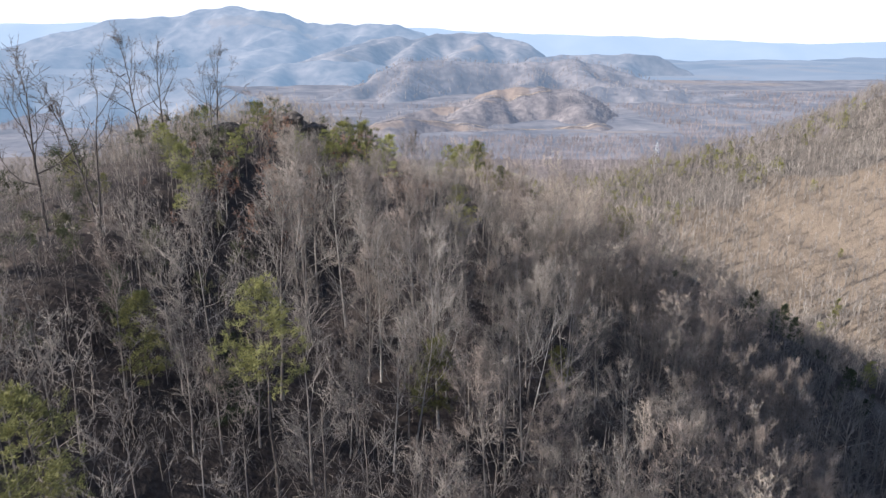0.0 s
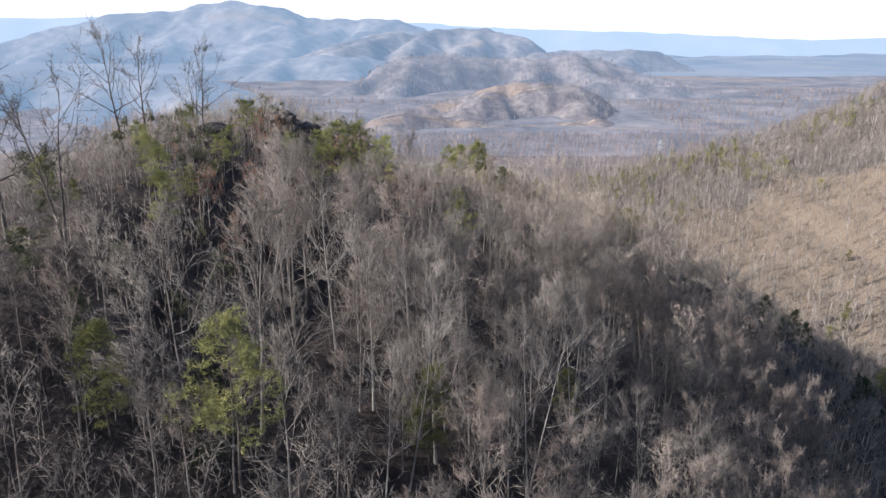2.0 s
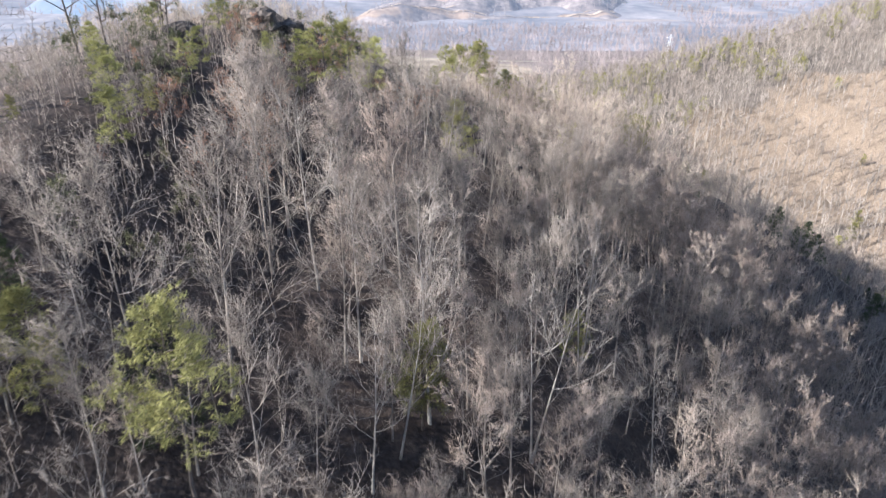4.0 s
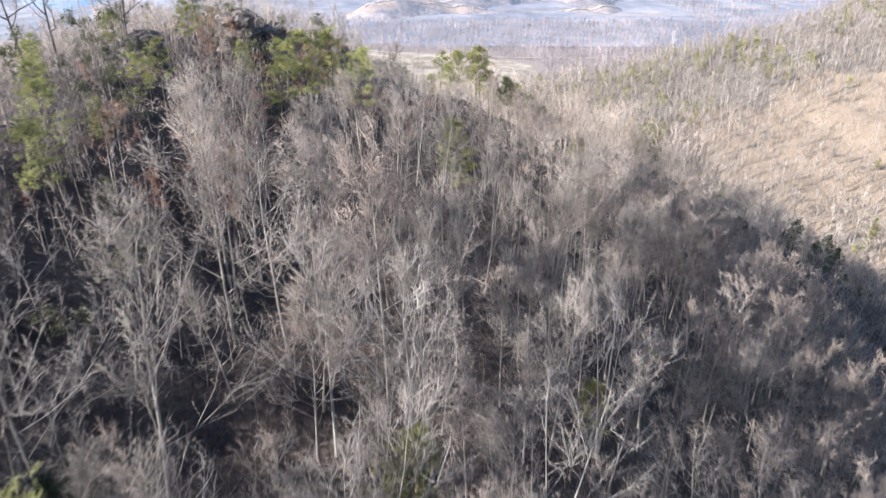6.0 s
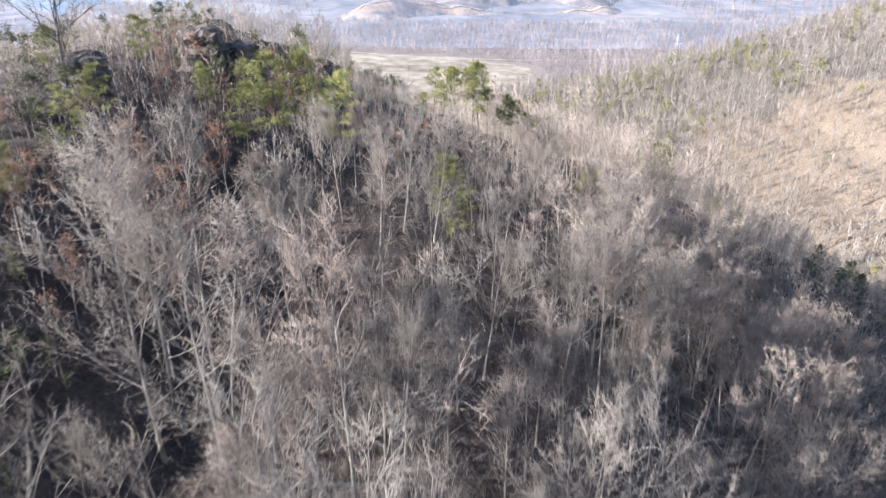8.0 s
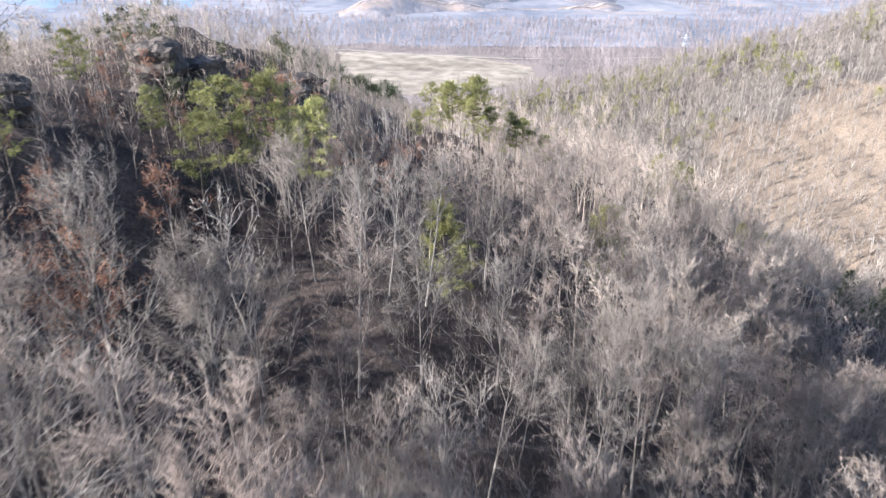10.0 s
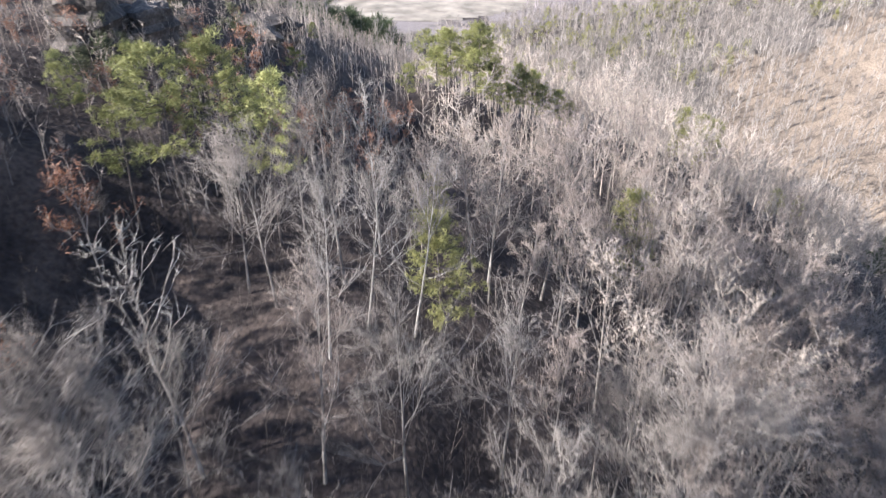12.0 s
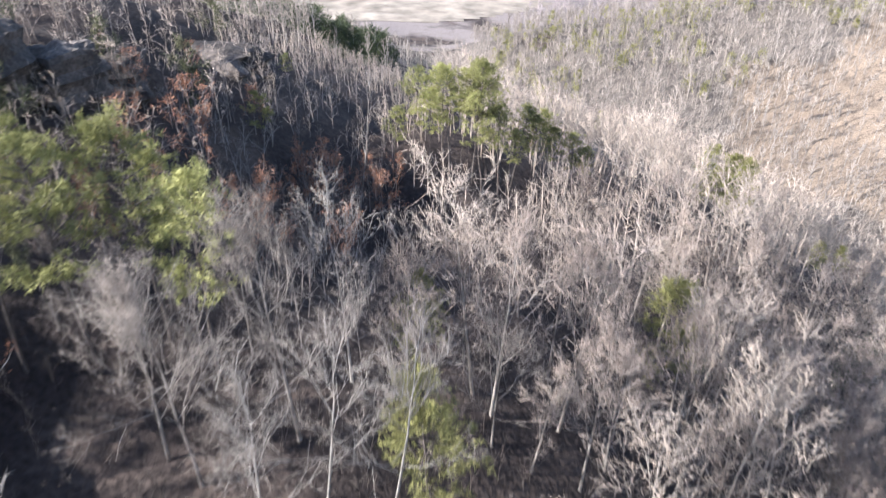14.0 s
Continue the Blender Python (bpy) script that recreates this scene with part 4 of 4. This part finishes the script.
def hills(name, spines, mat, label, step, slope=0.62, soft=45.0, rough=9.0, seed=1.0, foot=-140.0, reach=420.0, gully=180.0):
    """Hills that fall away on both sides of their spines, which run through x, y, z; gullied flanks. Returns the height over x, y."""
    ends = np.array([p for line in spines for p in line], float)

    def height(x, y):
        x, y = np.asarray(x, float), np.asarray(y, float)
        wx, wy = x + 0.22 * gully * wob(x, y, gully * 2.3, seed), y + 0.22 * gully * wob(x, y, gully * 2.0, seed + 3)
        top = np.full(np.shape(x), -999.0)
        for line in spines:
            for (x0, y0, z0), (x1, y1, z1) in zip(line, line[1:]):
                dx, dy = x1 - x0, y1 - y0
                u = np.clip(((wx - x0) * dx + (wy - y0) * dy) / (dx * dx + dy * dy), 0, 1)
                d = np.hypot(wx - x0 - u * dx, wy - y0 - u * dy)
                z = z0 + u * (z1 - z0) - slope * (np.sqrt(d * d + soft * soft) - soft)
                m = np.maximum(top, z)
                top = m + 5.0 * np.log(np.exp((top - m) / 5.0) + np.exp((z - m) / 5.0))
        fall = np.clip((np.interp(y, (ends[:, 1].min(), ends[:, 1].max()), (ends[:, 2].min(), ends[:, 2].max())) - top) / 40 + 0.4, 0.25, 1)
        return top - rough * fall * (gullies(x, y, gully, seed) - 0.35) + 0.12 * rough * wob(x, y, gully * 0.35, seed)

    xs = np.arange(ends[:, 0].min() - reach, ends[:, 0].max() + reach, step)
    ys = np.arange(ends[:, 1].min() - reach, ends[:, 1].max() + 0.6 * reach, step)
    v, f = sheet(xs, ys, height)
    f = f[(v[f][:, :, 2] > foot).any(1)]
    keep, f = np.unique(f, return_inverse=True)
    v, f = v[keep], f.reshape(-1, 4)
    v[:, 2] = np.maximum(v[:, 2], foot - 3)
    ob = tagged(new(name, raw_mesh(name, v, f, mat)), label, "hill", kind="structure")
    for p in ob.data.polygons:
        p.use_smooth = True
    return height


def horizon_range(name, dist, crest, mat, label):
    """A low far ridge along the horizon: rows of sideways slope and rise per metre of distance."""
    return hills(name, [[(a * dist, dist, e * dist) for a, e in crest]], mat, label, 45.0, 0.35, 90.0, 30.0, 2.0, -150.0, 600.0, 500.0)


def plain(name, y0, y1, mat, label, lift):
    xs, ys = np.arange(-0.8 * y1, 0.8 * y1, y1 / 130), np.arange(y0, y1, y1 / 150)
    v, f = sheet(xs, ys, lambda x, y: -137.5 + lift * np.minimum(1, (y - y0) / 300) * (1 + wob(x, y, 0.16 * y1, 3.3)) + 0.3 * wob(x, y, 60, 1.0))
    return tagged(new(name, raw_mesh(name, v, f, mat)), label, "plain", kind="structure")


# hill and plain colours carry a glow for haze, stronger with distance
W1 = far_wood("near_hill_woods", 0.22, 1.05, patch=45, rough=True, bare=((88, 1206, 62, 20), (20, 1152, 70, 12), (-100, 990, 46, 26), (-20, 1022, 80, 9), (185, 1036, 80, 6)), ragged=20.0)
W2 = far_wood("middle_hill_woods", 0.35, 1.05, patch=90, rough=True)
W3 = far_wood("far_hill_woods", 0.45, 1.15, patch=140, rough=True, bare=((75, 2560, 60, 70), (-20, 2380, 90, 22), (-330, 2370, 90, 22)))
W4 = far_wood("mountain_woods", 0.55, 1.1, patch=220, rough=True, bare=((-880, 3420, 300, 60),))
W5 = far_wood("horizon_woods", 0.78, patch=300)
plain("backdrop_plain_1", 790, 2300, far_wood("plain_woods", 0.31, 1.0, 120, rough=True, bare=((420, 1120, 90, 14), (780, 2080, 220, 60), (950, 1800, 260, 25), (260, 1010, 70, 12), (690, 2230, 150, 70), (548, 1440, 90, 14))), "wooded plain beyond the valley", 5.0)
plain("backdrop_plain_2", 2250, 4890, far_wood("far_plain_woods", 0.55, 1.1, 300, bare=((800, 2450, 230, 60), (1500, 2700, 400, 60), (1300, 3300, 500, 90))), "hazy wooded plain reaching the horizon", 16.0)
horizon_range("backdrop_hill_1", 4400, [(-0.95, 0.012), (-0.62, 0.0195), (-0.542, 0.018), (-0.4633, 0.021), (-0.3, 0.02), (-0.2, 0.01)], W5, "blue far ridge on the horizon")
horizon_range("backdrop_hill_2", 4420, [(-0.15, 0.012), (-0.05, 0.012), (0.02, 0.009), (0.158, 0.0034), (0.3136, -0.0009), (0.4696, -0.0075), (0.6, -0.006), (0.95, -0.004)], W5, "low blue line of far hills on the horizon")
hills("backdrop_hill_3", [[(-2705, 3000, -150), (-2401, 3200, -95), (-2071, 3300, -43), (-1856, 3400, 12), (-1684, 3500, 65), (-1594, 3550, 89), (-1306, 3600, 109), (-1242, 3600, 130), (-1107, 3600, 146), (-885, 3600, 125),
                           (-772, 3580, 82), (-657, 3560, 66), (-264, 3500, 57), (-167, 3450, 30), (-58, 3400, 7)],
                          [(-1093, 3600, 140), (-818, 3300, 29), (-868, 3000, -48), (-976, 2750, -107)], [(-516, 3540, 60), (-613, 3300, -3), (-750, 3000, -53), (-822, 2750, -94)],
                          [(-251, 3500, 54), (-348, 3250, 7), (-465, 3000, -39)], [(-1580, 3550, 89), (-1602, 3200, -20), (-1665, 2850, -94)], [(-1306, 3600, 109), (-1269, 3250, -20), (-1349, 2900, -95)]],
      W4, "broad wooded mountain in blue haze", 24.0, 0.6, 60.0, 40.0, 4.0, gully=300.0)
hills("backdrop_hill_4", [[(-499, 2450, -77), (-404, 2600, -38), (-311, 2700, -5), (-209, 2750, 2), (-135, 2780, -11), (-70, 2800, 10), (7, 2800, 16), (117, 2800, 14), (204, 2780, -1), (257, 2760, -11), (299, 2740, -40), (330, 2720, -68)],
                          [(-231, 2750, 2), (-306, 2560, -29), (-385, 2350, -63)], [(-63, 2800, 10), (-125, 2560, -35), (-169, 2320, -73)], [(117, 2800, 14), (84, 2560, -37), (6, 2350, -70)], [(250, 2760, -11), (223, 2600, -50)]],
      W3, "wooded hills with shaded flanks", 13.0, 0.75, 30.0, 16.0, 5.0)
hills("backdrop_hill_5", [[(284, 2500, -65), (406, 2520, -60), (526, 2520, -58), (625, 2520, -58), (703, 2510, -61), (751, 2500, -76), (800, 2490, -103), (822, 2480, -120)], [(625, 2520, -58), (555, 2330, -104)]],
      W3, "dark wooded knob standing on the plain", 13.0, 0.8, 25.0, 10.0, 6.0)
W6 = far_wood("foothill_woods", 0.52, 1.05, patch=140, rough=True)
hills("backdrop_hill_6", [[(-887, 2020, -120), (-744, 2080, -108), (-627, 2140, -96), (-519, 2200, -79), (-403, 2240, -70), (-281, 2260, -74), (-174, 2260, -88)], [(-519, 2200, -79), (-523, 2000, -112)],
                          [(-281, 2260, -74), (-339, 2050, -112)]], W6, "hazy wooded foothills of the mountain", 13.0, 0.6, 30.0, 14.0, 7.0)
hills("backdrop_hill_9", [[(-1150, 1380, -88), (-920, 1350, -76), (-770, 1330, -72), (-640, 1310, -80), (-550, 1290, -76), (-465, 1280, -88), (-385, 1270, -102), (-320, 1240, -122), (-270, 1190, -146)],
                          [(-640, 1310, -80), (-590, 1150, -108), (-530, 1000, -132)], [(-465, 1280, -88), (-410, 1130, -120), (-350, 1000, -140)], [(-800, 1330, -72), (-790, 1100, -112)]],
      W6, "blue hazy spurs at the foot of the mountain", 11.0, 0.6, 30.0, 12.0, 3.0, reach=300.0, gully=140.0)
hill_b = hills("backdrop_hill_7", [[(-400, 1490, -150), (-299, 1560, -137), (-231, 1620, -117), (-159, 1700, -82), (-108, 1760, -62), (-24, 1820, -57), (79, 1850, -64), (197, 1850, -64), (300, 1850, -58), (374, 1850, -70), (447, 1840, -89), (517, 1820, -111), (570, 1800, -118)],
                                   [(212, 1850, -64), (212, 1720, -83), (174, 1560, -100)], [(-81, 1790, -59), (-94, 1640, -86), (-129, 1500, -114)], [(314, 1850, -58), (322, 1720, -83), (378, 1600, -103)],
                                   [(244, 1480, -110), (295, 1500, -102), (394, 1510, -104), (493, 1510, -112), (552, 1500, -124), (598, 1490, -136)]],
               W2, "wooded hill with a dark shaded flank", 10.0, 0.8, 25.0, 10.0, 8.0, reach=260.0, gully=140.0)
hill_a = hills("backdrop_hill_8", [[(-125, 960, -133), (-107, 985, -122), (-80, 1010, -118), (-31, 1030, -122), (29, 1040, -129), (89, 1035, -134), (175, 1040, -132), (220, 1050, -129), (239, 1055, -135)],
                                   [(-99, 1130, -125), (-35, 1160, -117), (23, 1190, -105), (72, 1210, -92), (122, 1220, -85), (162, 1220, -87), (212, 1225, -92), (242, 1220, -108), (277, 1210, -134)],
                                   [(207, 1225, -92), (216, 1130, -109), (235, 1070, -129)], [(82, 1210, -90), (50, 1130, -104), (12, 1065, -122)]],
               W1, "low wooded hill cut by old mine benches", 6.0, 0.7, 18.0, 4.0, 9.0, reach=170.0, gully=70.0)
# the bench tracks glow a little for the haze before them
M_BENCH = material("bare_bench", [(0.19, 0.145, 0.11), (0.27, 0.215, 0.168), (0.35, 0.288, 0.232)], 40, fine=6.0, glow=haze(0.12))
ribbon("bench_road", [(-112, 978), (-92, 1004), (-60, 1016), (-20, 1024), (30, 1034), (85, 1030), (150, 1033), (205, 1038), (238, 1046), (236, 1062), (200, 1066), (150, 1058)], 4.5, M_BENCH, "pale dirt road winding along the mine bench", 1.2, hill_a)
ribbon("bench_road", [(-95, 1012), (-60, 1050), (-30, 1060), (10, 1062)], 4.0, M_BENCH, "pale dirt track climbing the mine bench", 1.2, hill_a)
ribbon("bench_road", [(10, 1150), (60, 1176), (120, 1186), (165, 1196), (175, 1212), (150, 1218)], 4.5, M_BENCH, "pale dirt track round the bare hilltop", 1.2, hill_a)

# ---- woods on the valley floor ----
tuft_m = [far_tree(400 + i, 13.0, 5, 5, 0.19, 2.6, 0.3, 0.25) for i in range(5)]
thin_m = [far_tree(410 + i, 13.0, 4, 4, 0.3, 3.2, 0.34, 0.25) for i in range(4)]


# woods on the hills, too, carry haze as a faint glow
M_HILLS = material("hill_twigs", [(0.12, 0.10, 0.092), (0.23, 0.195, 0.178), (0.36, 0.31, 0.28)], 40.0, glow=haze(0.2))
def off_bench(x, y):
    bare = ((x - 92) / 85) ** 2 + ((y - 1208) / 36) ** 2 > 1
    return bare & (((x - 20) / 90) ** 2 + ((y - 1150) / 22) ** 2 > 1) & (((x + 100) / 60) ** 2 + ((y - 990) / 34) ** 2 > 1) & (hill_a(x, y) > -136) & ((y > 1068) | (y < 1022))


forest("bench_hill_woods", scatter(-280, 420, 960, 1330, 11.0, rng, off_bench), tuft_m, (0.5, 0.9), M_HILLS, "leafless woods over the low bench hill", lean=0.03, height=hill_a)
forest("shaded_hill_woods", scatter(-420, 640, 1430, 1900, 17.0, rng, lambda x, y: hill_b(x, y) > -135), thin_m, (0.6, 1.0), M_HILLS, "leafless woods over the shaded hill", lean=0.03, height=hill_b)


def valley_ok(x, y):
    return (land(x, y) < -60) & ~in_field(x, y, 1.05) & (np.abs(x) < 0.68 * (y + 20)) & ~((y > 950) & (y < 1330) & (x > -190) & (x < 330))


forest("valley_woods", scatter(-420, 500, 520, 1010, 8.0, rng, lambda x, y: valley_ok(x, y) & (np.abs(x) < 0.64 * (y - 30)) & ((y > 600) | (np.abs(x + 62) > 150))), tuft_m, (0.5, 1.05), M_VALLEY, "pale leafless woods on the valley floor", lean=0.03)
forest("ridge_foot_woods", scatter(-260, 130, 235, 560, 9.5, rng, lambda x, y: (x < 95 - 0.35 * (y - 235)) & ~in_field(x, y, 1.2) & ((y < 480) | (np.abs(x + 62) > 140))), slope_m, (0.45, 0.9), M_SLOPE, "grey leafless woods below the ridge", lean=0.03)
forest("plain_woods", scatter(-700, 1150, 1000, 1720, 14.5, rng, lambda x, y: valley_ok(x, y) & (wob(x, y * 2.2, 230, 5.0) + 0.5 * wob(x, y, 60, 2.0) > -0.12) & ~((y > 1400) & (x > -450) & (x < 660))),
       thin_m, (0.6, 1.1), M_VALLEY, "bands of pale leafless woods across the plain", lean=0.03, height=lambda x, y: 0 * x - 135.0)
